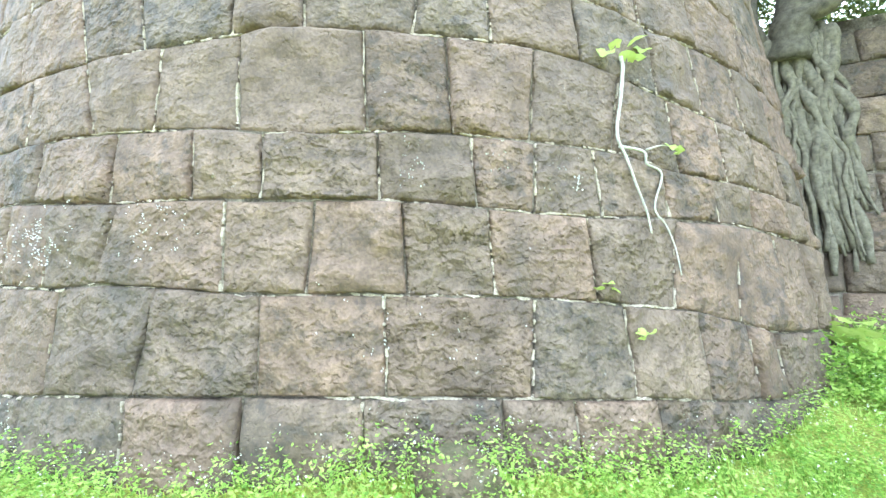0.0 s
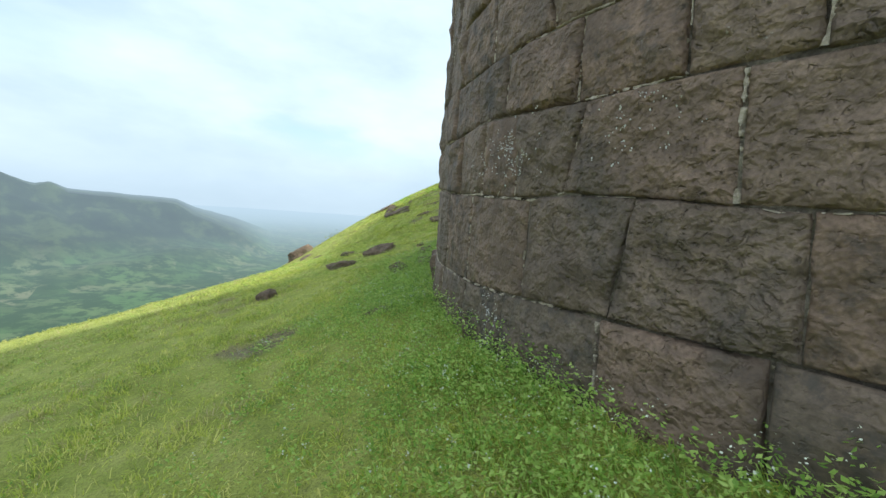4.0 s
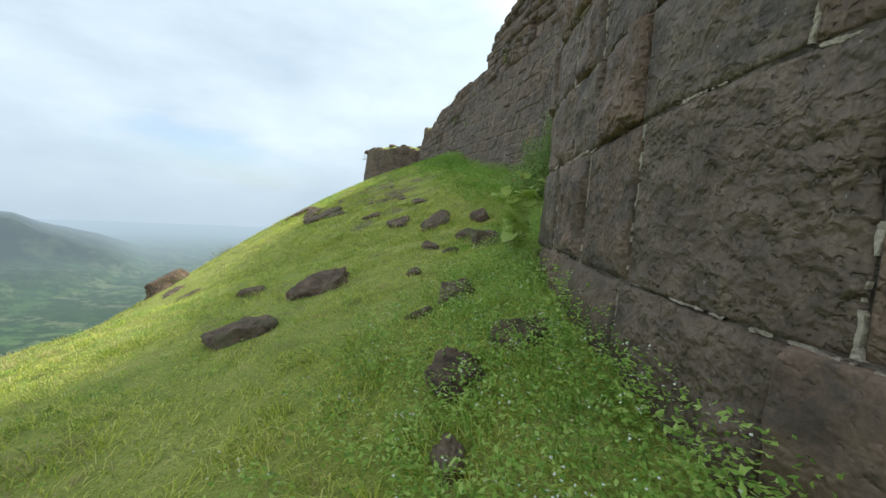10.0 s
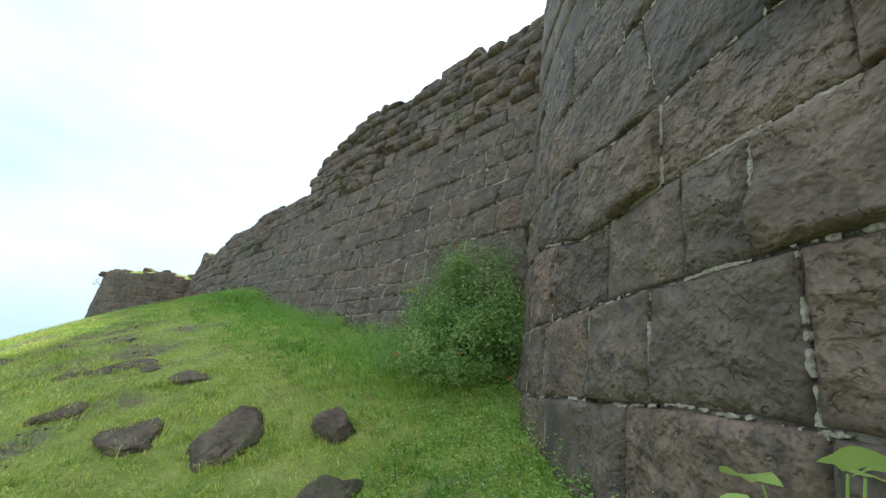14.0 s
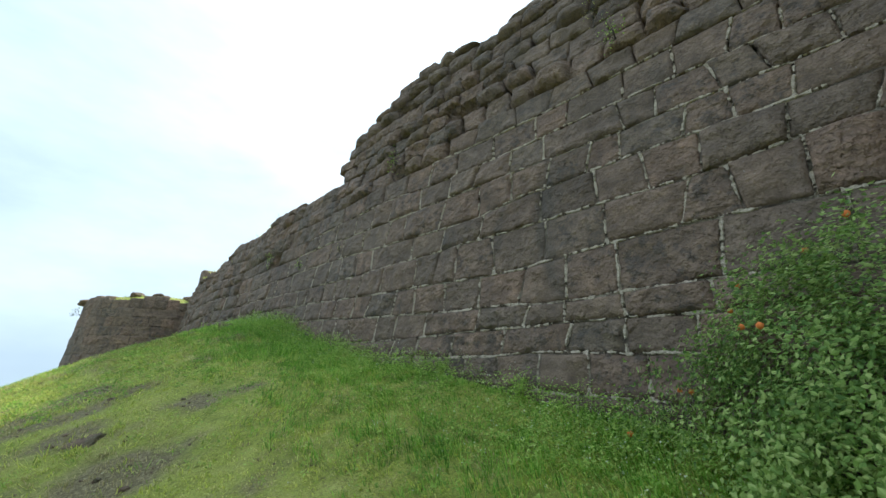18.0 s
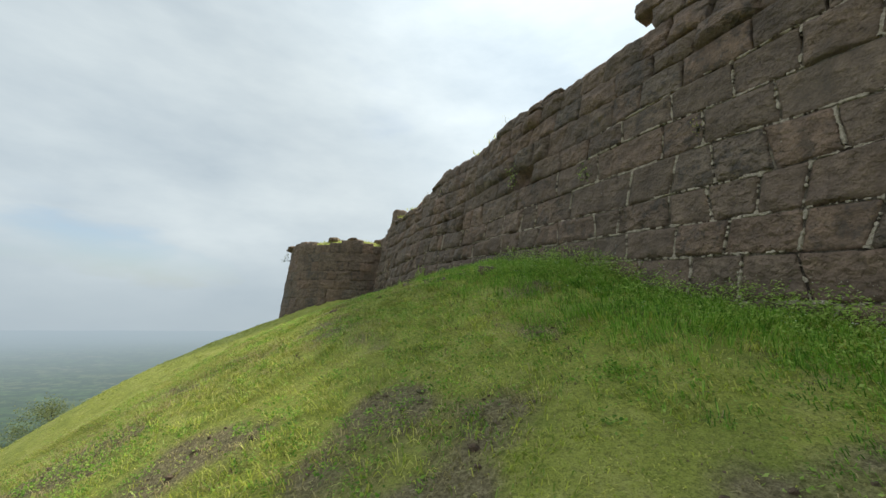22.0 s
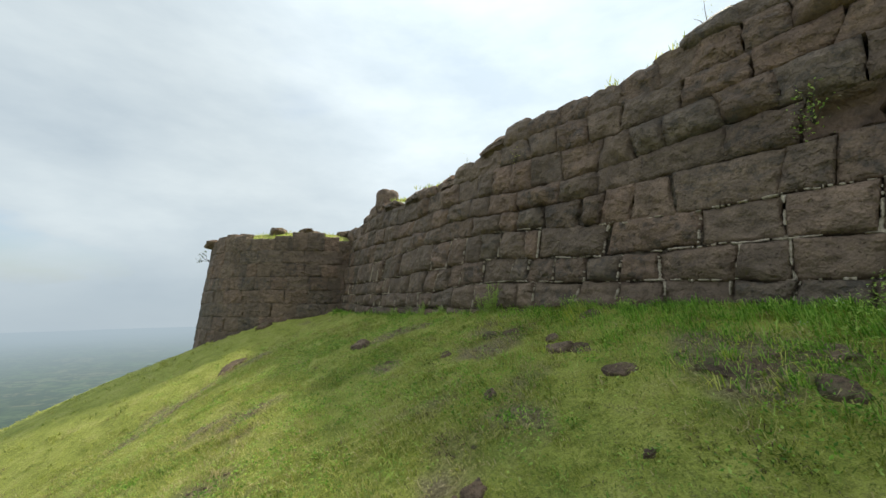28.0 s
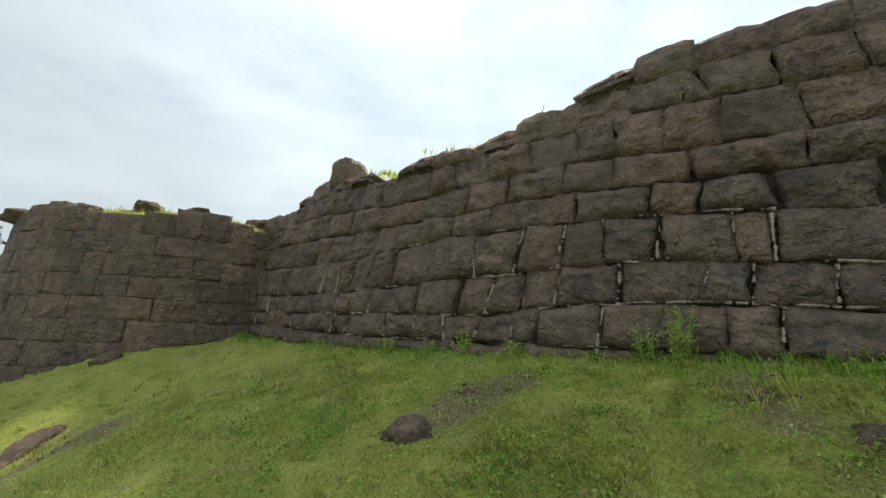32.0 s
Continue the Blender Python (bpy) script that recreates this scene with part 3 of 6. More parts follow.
def bareness(x, y):
    """How far the turf is worn to earth: in patches, most along the trodden line below the curtain wall."""
    worn = np.zeros_like(x, float)
    for cx, cy, rx, ry in [(-2.4, 15.5, .8, .9), (-1.87, 15.1, .6, .6), (-1.7, 16.2, .9, .5), (-1.05, 14.1, .6, .4), (-2.7, 17.6, .6, .6), (-2.3, 17.1, .8, .5), (-3.1, 20.0, .6, .8), (-3.3, 20.4, .5, .6), (-3.8, 16.4, .9, .6),
                           (-4.5, 24.4, .6, .6), (-1.5, 22.2, .6, .45), (-1.05, 21.9, .4, .4), (-1.9, 24.5, .5, .4), (-5.0, 30.9, .8, .7), (-2.3, 27.2, .5, .4), (-1.6, 25.3, .5, .35), (-1.5, 2.0, .5, .5), (-1.2, 18.6, .7, .4),
                           (-6.0, 20.0, 1.2, 2.0), (-1.9, 14.0, .6, .4), (-2.0, 12.6, .6, .4), (-3.0, 22.9, .5, .4), (-2.6, 25.7, .6, .5), (-2.2, 23.6, .5, .35), (-4.0, 18.4, .7, .6), (-.7, 19.7, .4, .3), (-4.6, 21.4, .9, .6), (-3.8, 21.0, .7, .5), (-3.4, 21.3, .5, .5), (-4.5, 20.6, .8, .4), (-4.85, 26.7, .8, .6), (-6.3, 29.9, 1.0, .9), (-2.86, 23.8, .5, .35), (-2.4, 24.8, .45, .35), (-1.8, 24.6, .5, .35)]:
        worn = np.maximum(worn, np.exp(-(((x - cx) / rx) ** 2 + ((y - cy) / ry) ** 2) ** 1.5))
    patch, small = fbm(x, y, 0.55, 3, 15), fbm(x, y, 1.6, 3, 33)
    return np.clip(worn * (0.50 + 1.2 * np.clip(small + 0.2, -0.4, 0.6)) + 0.35 * np.maximum(patch - 0.14, 0) + 0.9 * np.maximum(small - 0.18, 0), 0, 1) * np.interp(y, [19, 22], [1.0, 0.95])


def build_ground():
    xs, ys = spread(-9, 5, 0.13, 420, 1.16), spread(-7, 34, 0.13, 420, 1.16)
    gx, gy = np.meshgrid(xs, ys, indexing="ij")
    gz = np.maximum(height(gx, gy), -240.0)
    n, m = gx.shape
    k = np.arange(n * m).reshape(n, m)
    quads = np.stack([k[:-1, :-1], k[1:, :-1], k[1:, 1:], k[:-1, 1:]], -1).reshape(-1, 4)
    me = soup("ground", np.stack([gx, gy, gz], -1).reshape(-1, 3), quads, GROUND, True)
    me.attributes.new("bare", "FLOAT", "POINT").data.foreach_set("value", bareness(gx, gy).ravel().astype(np.float32))
    return tagged(new("ground", me), "steep hillside of green grass, earth and scattered stones", "ground", kind="structure")


ground = build_ground()


# far land ------------------------------------------------------------
def build_valley():
    az = np.radians(np.linspace(-180, 180, 181))
    r = np.geomspace(190, 4900, 60)
    A, R = np.meshgrid(az, r, indexing="ij")
    x, y = -np.sin(A) * R, np.cos(A) * R
    z = -214 + 9 * fbm(x, y, 0.0022, 4, 5) * np.clip(R / 600, 0, 1) + np.clip((900 - R) / 900, 0, 1) * 60 * np.abs(fbm(x, y, 0.004, 3, 8))
    k = np.arange(A.size).reshape(A.shape)
    quads = np.stack([k[:-1, :-1], k[1:, :-1], k[1:, 1:], k[:-1, 1:]], -1).reshape(-1, 4)
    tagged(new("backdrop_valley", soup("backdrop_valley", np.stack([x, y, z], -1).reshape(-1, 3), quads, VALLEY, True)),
           "green valley plain with fields and scrub, haze painted into its colour", "valley", kind="structure")


def build_mesa():
    """A flat-topped ridge over the valley; its skyline is told by bearing and elevation."""
    el_az = np.array([20, 30, 34, 38.5, 42.8, 44.6, 46, 54, 55.4, 56.6, 59.3, 63, 65, 69, 76, 90, 110, 130])
    el = np.array([-10.5, -10.0, -8.2, -5.6, -3.9, -2.6, -2.45, -2.0, -1.05, -1.45, -0.1, 0.45, 1.05, 2.4, 3.0, 2.0, 1.0, -1.0])
    az = np.linspace(20, 130, 441)
    e = np.interp(az, el_az, el) + 0.06 * fbm(az, az * 0, 0.9, 3, 3)
    top = 1.5 + 1500 * np.tan(np.radians(e))
    rs = np.r_[np.linspace(560, 1440, 26), 1455, 1470, 1485, 1500, 1560, 1800, 2300, 2600.0]
    share = np.interp(rs, [560, 700, 850, 1000, 1130, 1240, 1330, 1400, 1440, 1470, 1485, 1500, 1560, 1800, 2300, 2600], [-.05, 0.02, .07, .15, .25, .36, .48, .60, .70, .78, .93, 1, 1, 1, 0.95, 0])
    A, R = np.meshgrid(np.radians(az), rs, indexing="ij")
    px, py = -np.sin(A) * R, np.cos(A) * R
    gully = 0.6 - 2.4 * np.abs(fbm(px, py, 0.0042, 3, 4)) + 0.5 * fbm(px, py, 0.014, 3, 6)
    sh = share[None, :] * (1 + 0.22 * gully * (share[None, :] < 0.75) + 0.02 * gully * (share[None, :] > 0.76) * (share[None, :] < 0.99))
    floor = -236.0
    z = floor + np.maximum(top[:, None] - floor, 2) * sh
    x, y = -np.sin(A) * R, np.cos(A) * R
    k = np.arange(A.size).reshape(A.shape)
    quads = np.stack([k[:-1, :-1], k[1:, :-1], k[1:, 1:], k[:-1, 1:]], -1).reshape(-1, 4)
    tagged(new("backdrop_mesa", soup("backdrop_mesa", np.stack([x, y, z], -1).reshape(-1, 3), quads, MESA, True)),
           "flat-topped dark green mesa ridge, haze painted into its colour", "hill", kind="structure")


build_valley()
build_mesa()


# masonry ------------------------------------------------------------
def stone_patch(face, u0, u1, v0, v1, skew, rnd, gap=0.010, proud=0.03, relief=0.02, edge=0.05, back=0.10, fine=True, dip=0.0, ragged=0.012, bow=(0.0, 0.0), crown=0.0):
    """Corners and quads of one block set in a wall's face. skew: shifts of its two sides at the foot and at the head."""
    n, m = (17, 12) if fine else (11, 9)
    eu, ev = edge / max(u1 - u0, 0.15), edge / max(v1 - v0, 0.15)
    a = np.r_[0, eu * 0.35, np.linspace(min(eu, 0.3), 1 - min(eu, 0.3), n - 3), 1 - eu * 0.35, 1]
    b = np.r_[0, ev * 0.35, np.linspace(min(ev, 0.3), 1 - min(ev, 0.3), m - 3), 1 - ev * 0.35, 1]
    A, B = np.meshgrid(a, b, indexing="ij")
    left = u0 + gap + skew[0] * (1 - B) + skew[1] * B
    right = u1 - gap + skew[2] * (1 - B) + skew[3] * B
    low = v0 + gap + skew[4] * (1 - A) + skew[5] * A
    high = v1 - gap + skew[6] * (1 - A) + skew[7] * A
    low, high = low + bow[0] * 4 * A * (1 - A), high + bow[1] * 4 * A * (1 - A) - crown * np.abs(2 * A - 1) ** 3
    U, V = left + (right - left) * A, low + (high - low) * B
    rim = np.minimum(np.minimum(A, 1 - A) / eu, np.minimum(B, 1 - B) / ev)
    rim = np.clip(rim, 0, 1)
    rim = np.sqrt(rim * (2 - rim))
    ridge = 0.5 - np.abs(fbm(U * 0.8 + rnd * 29, V * 1.3 + rnd * 43, 3.3, 2, 17)) * 2.2
    wob = (fbm(U + rnd * 37, V + rnd * 11, 3.6, 3, 7) + fbm(U + rnd * 91, V, 1.3, 1, 9) + 0.55 * ridge) * relief
    round_ = 1 - 0.35 * ((2 * A - 1) ** 4 + (2 * B - 1) ** 4)
    chip = np.minimum(fbm(U + rnd * 17, V * 1.6 + rnd * 71, 4.5, 3, 6) + 0.15, 0) * relief * 1.6
    out = proud * round_ + wob + chip - dip
    out = dip + 0.5 * (out + np.sqrt(out * out + 0.0003))
    D = -0.022 + (0.022 + out) * rim
    # the outline is never quite straight
    U = U + (1 - rim) * ragged * fbm(V * 1.0, U * 0.3 + rnd * 50, 9, 2, 3)
    V = V + (1 - rim) * ragged * fbm(U * 1.0, V * 0.3 + rnd * 50, 9, 2, 4)
    P = face(U.ravel(), V.ravel(), D.ravel())
    k = np.arange(A.size).reshape(A.shape)
    quads = np.stack([k[:-1, :-1], k[1:, :-1], k[1:, 1:], k[:-1, 1:]], -1).reshape(-1, 4)
    ring = np.r_[k[:, 0], k[-1, 1:], k[-2::-1, -1], k[0, -2:0:-1]]
    Q = face(U.ravel()[ring], V.ravel()[ring], np.full(len(ring), -0.03 - back))
    c = A.size + np.arange(len(ring))
    nx = np.roll(np.arange(len(ring)), -1)
    sides = np.stack([ring[nx], ring, c, c[nx]], -1)
    return np.vstack([P, Q]), np.vstack([quads, sides])


def fill(known, lo, hi, rng, small=0.5, big=0.85):
    """Upright joints of a course: the known ones, and others where none is known."""
    out = [lo]
    for j in [k for k in sorted(known) if lo + 0.2 < k < hi - 0.2] + [hi]:
        gap = j - out[-1]
        if gap > 1.15:
            n = max(2, round(gap / (rng.uniform(small + 0.08, big - 0.02) * (0.74 if 23 < out[-1] < 40 else 1.0))))
            a = out[-1]
            cuts = np.cumsum(rng.uniform(0.75, 1.25, n))
            out += list(a + gap * cuts[:-1] / cuts[-1])
        out.append(j)
    return out


def lay(wall, face, stones, limit, label_far, flip=False):
    """Sets the stones: those listed first as objects of their own, the others joined."""
    vs, fs, count = [], [], 0
    for k, (v, q) in enumerate(stones):
        if flip:
            q = q[:, ::-1]
        if k < limit:
            part("stone", soup("stone", v, q, STONE, True), wall)
        else:
            vs.append(v)
            fs.append(q + count)
            count += len(v)
    if vs:
        ob = part("upper_stones", soup("upper_stones", np.vstack(vs), np.vstack(fs), STONE_FAR, True), wall, label_far)
        tagged(ob, kind="stuff")


def pointing(wall, face, runs, seed, label, lift=0.003):
    """Broken beads of pale lime standing in the joints. A run: corners u, v, share of it that is left, and its usual width."""
    rng = np.random.default_rng(seed)
    vs, fs, count = [], [], 0
    for pts, share, width in runs:
        pts = np.asarray(pts, float)
        ln = np.r_[0, np.cumsum(np.hypot(*np.diff(pts, axis=0).T))]
        t = np.arange(0, ln[-1], 0.011)
        if len(t) < 4:
            continue
        u, v = np.interp(t, ln, pts[:, 0]), np.interp(t, ln, pts[:, 1])
        du, dv = np.gradient(u), np.gradient(v)
        m = np.hypot(du, dv)
        nu, nv = -dv / m, du / m
        off = rng.random() * 90
        there = fbm(t + off, 0 * t + seed, 1.5, 3, 51)
        w = width * np.clip(0.66 + 1.5 * fbm(t + off, 0 * t, 13.0, 3, 52) + 0.9 * fbm(t + off, 0 * t, 60.0, 1, 54), 0.12, 1.5) * np.clip((there + share + 0.06) / 0.22, 0, 1)
        w = w * (1 + 0.5 * np.exp(-(t / 0.03) ** 2) + 0.5 * np.exp(-((ln[-1] - t) / 0.03) ** 2) * (ln[-1] < 1.5))
        shift = 0.018 * fbm(t + off, 0 * t + 4, 6.0, 3, 53)
        u, v = u + nu * shift, v + nv * shift
        rows = [face(u + nu * w * q, v + nv * w * q, d + rng.uniform(-0.003, 0.003, len(t))) for q, d in ((-1.5, np.full(len(t), -0.018)), (-0.8, np.full(len(t), lift)), (0.8, np.full(len(t), lift)), (1.5, np.full(len(t), -0.018)))]
        ok = np.nonzero((w[:-1] > 0.0016) & (w[1:] > 0.0016))[0]
        n = len(t)
        vs.append(np.vstack(rows))
        for r in range(3):
            fs.append(np.stack([count + r * n + ok, count + (r + 1) * n + ok, count + (r + 1) * n + ok + 1, count + r * n + ok + 1], -1))
        count += 4 * n
    ob = part("mortar_pointing", soup("mortar_pointing", np.vstack(vs), np.vstack(fs), BEAD), wall, label)
    tagged(ob, kind="stuff")


def jitter(rng, a=0.02):
    s = rng.uniform(-a, a, 8)
    return s


B_LINES = [0.05, 0.98, 1.70, 2.28, 2.77, 3.43, 4.05, 4.64, 5.1, 5.55, 6.05, 6.6, 7.1, 7.65, 8.2, 8.75, 9.3, 9.9, 10.5]
# the beds of the lower courses, as they rise and fall round the face: s and z
B_BED = {
    1: [(-9.5, 1.01), (-8.8, 1.07), (-7.15, 1.09), (-6.2, 1.06), (-5.5, 1.02), (-4.8, .97), (-4, .9), (-2.65, .87), (-1.6, .87), (-.2, .92), (.9, .98), (2.5, .95)],
    2: [(-10.2, 1.5), (-9.3, 1.65), (-7.8, 1.7), (-7.1, 1.69), (-6.3, 1.66), (-5, 1.7), (-4.6, 1.66), (-3.4, 1.68), (-2, 1.75), (-1.4, 1.78), (-.3, 1.74), (.9, 1.69), (1.7, 1.71), (2.9, 1.77), (4.4, 1.73)],
    3: [(-10, 2.34), (-9.2, 2.31), (-8.5, 2.25), (-6.8, 2.28), (-5, 2.25), (-3.7, 2.31), (-3, 2.24), (-2.5, 2.28), (.3, 2.27), (.9, 2.25), (2.2, 2.32), (3, 2.32), (4.8, 2.3)],
    4: [(-10.1, 2.7), (-9.35, 2.67), (-8.8, 2.76), (-7.2, 2.75), (-6.25, 2.71), (-5.8, 2.76), (-3.1, 2.77), (-1.8, 2.82), (.5, 2.78), (2.2, 2.82), (3.9, 2.82), (4.6, 2.98), (5.9, 3.02)],
    5: [(-10.6, 3.23), (-9.8, 3.24), (-9.2, 3.31), (-8.4, 3.46), (-6.5, 3.47), (-6, 3.44), (-5.2, 3.37), (-3.4, 3.33), (1.2, 3.26), (3.2, 3.29), (4.1, 3.46), (6.2, 3.48)],
    6: [(-9.4, 3.86), (-8.6, 3.96), (-7.6, 4.1), (-6.7, 4.08), (-5.7, 4.02), (-4.3, 4.02), (3.4, 3.99), (4.3, 4.09), (6.2, 4.01)],
    7: [(-10.6, 4.43), (-9, 4.57), (-8, 4.69), (-6.5, 4.76), (-5.7, 4.62), (-4.4, 4.62), (4.1, 4.63), (5, 4.55), (6.7, 4.58)],
    8: [(-9.4, 5.01), (-8.6, 5.09), (-6.6, 5.15), (4.2, 5.09), (5, 5.01), (6.3, 4.96)],
    9: [(-8.4, 5.61), (-6.5, 5.55), (4.4, 5.49), (5.4, 5.38), (6.2, 5.45)]}


def bastion_bed(k, s):
    """Height of bed k, with a fine waver of its own."""
    s = np.asarray(s, float)
    if k in B_BED:
        z = np.interp(s, *np.array(B_BED[k]).T)
    else:
        z = B_LINES[k] + 0.025 * np.sin(s * 1.7 + k)
    return z + 0.004 * np.sin(s * 4.1 + 2 * k)


# upright joints of the lower courses, from the south to the north
B_JOINTS = [
    [-10.2, -9.47, -8.79, -8.17, -7.7, -6.85, -6.11, -5.3, -4.33, -3.6, -2.67, -1.69, -1.08, -.1, 1.0, 2.3],
    [-10.23, -9.84, -9.3, -8.65, -7.94, -7.01, -6.2, -5.41, -4.6, -3.63, -2.84, -2.0, -1.25, -.18, .53, 1.31, 2.3, 3.3, 4.39],
    [-9.88, -9.15, -8.45, -7.73, -7.13, -6.53, -5.93, -5.03, -4.41, -3.84, -3.25, -2.66, -1.7, -1.0, -.13, .46, .91, 1.47, 2.34, 3.1, 3.74, 4.5],
    [-9.75, -9.2, -8.58, -8.08, -7.64, -7.0, -6.2, -5.68, -5.02, -4.19, -3.64, -2.95, -2.2, -1.5, -.8, -.13, .53, 1.08, 1.87, 2.49, 2.85, 3.53, 4.38, 5.04],
    [-10.03, -9.4, -8.84, -8.15, -7.52, -6.92, -6.0, -5.35, -4.67, -3.9, -3.12, -2.3, -1.5, -.7, .05, .73, 1.46, 2.11, 3.0, 3.5, 3.97, 4.34, 4.86, 5.96],
    [-9.3, -8.59, -7.88, -7.33, -6.48, -5.93, -5.12, -4.48, -3.6, 3.1, 4.13, 4.66, 5.25, 5.85],
    [-8.52, -7.95, -7.32, -6.76, -5.73, -5.05, 4.18, 4.76, 5.29],
    [-8.0, -7.57, -7.05, -6.44, -5.78, -5.07, 4.56, 5.04, 5.56],
    [-7.66, -6.79, -5.98, 4.26, 4.83, 5.38]]
# lean of those that stand askew, foot to head, by course and place
B_LEAN = {(1, -5.41): -.06, (1, -7.94): -.045, (2, -9.88): -.1, (2, -9.15): -.07, (2, -5.03): -.07, (2, -6.53): -.03, (3, -8.08): -.04, (4, -8.84): -.09, (4, -8.15): -.06,
          (4, -4.67): .09, (5, -4.48): .1, (5, -5.12): .06, (5, -7.33): -.06, (6, -7.95): -.08, (6, -5.05): .06, (5, 3.1): .09, (5, 5.25): .07, (7, 4.56): .1, (4, 5.96): .07}


def build_bastion():
    rng = np.random.default_rng(4)
    th = np.linspace(-np.pi, np.pi, 241)[:-1]
    rows = [(z, -0.013) for z in np.linspace(-1.0, 10.6, 30)]
    v = [bastion(th * BR, np.full(240, z), np.full(240, d)) for z, d in rows]
    verts = np.vstack(v).tolist()
    faces = [(k * 240 + j, (k + 1) * 240 + j, (k + 1) * 240 + (j + 1) % 240, k * 240 + (j + 1) % 240) for k in range(29) for j in range(240)]
    faces += [tuple(range(29 * 240, 30 * 240)), tuple(range(239, -1, -1))]
    wall = tagged(new("wall_bastion", raw_mesh("wall_bastion", verts, faces, MORTAR)),
                  "tall round fort bastion of brown basalt blocks in lime mortar", "wall", kind="structure")
    stones, runs = [], []
    for k in range(len(B_LINES) - 1):
        z0, z1 = B_LINES[k], B_LINES[k + 1]
        js = fill(B_JOINTS[k] if k < len(B_JOINTS) else [], -13.4, 8.0, rng)
        lean = np.array([B_LEAN.get((k, j), 0.0) for j in js])
        own = rng.uniform(-0.02, 0.02, len(js))
        sk, sk2 = own - lean, own * 0.4 + lean
        if k and k < 12:
            us = np.arange(-11.5, 7.0, 0.1)
            for part_of, share in ((us < 0.5, 0.10 if k < 3 else 0.02), (us > 0.4, 0.24)):
                runs.append((np.stack([us, bastion_bed(k, us)], 1)[part_of], share + 0.06, 0.0070 if us[part_of][0] < 0 else 0.0088))
        for a in range(1, len(js) - 1):
            if -11.5 < js[a] < 7 and k < 12:
                low, high = bastion_bed(k, js[a] + sk[a]), bastion_bed(k + 1, js[a] + sk2[a])
                runs.append(([(js[a] + sk[a], low + 0.01), (js[a] + (sk[a] + sk2[a]) / 2 + rng.uniform(-0.012, 0.012), (low + high) / 2), (js[a] + sk2[a], high - 0.01)], 0.16 if js[a] < 0 else 0.30, 0.0074 if js[a] < 0 else 0.0090))
        for a in range(len(js) - 1):
            u0, u1 = js[a], js[a + 1]
            low, high = bastion_bed(k, [u0, u1]) - z0, bastion_bed(k + 1, [u0, u1]) - z1
            skew = np.array((sk[a], sk2[a], sk[a + 1], sk2[a + 1], *low, *high))
            crown = bastion_bed(k + 1, (u0 + u1) / 2) - z1 - high.mean()
            sag = bastion_bed(k, (u0 + u1) / 2) - z0 - low.mean()
            stones.append(stone_patch(bastion, u0, u1, z0, z1, skew, rng.random(), gap=rng.uniform(0.001, 0.005), proud=rng.uniform(0.008, 0.036 if k < 6 else 0.022),
                                      relief=rng.uniform(0.020, 0.068 if k < 6 else 0.036), edge=rng.uniform(0.020, 0.045), fine=k < 7, bow=(sag, crown)))
    lay(wall, bastion, stones, 290, "upper courses of the bastion, brown basalt blocks", True)
    pointing(wall, bastion, runs, 3, "broken pale lime pointing in the joints")
    return wall


C_LINES = [1.95, 2.35, 2.75, 3.14, 3.42, 3.78, 4.24, 4.72, 5.15, 5.67, 6.12, 6.58, 6.98, 7.38, 7.75, 8.1, 8.45, 8.8, 9.15, 9.5, 9.85]
C_JOINTS = {3: [13.54, 14.36], 4: [14.8, 16.49, 17.79, 18.24, 18.8],
            5: [12.07, 12.99, 13.61, 14.16, 14.83, 15.47, 16.09, 17.34, 17.85, 18.44, 25.3, 25.6, 26.15, 26.66, 27.21],
            6: [11.39, 11.94, 12.31, 13.16, 13.84, 14.65, 15.32, 15.77, 16.29, 17.13, 17.76, 18.18, 18.63, 19.13, 19.84, 20.21, 20.94, 21.45, 21.95, 22.54, 22.93, 23.6, 25.46, 25.82, 26.53, 27.03, 27.44, 27.86, 28.33, 30.75, 31.56],
            7: [10.94, 11.48, 12.21, 12.67, 13.23, 14.92, 16.41, 17.54, 18.09, 18.64, 19.07, 19.66, 20.73, 21.6, 22.0, 22.54, 23.27, 24.27, 25.28, 25.58, 26.08, 26.6, 27.0, 27.53, 28.16, 28.8, 29.6],
            8: [11.35, 11.87, 12.30, 12.88, 13.31, 13.86, 14.43, 15.03, 15.82, 16.75, 17.26, 18.03, 18.75, 19.24, 20.3, 21.16, 22.16, 22.53, 23.51, 24.72, 25.33, 25.77, 26.25, 26.87, 28.0, 28.6],
            9: [10.99, 11.56, 11.96, 12.57, 12.92, 13.95, 14.51, 15.79, 20.56], 10: [11.79, 12.25, 13.6, 14.17, 19.09]}
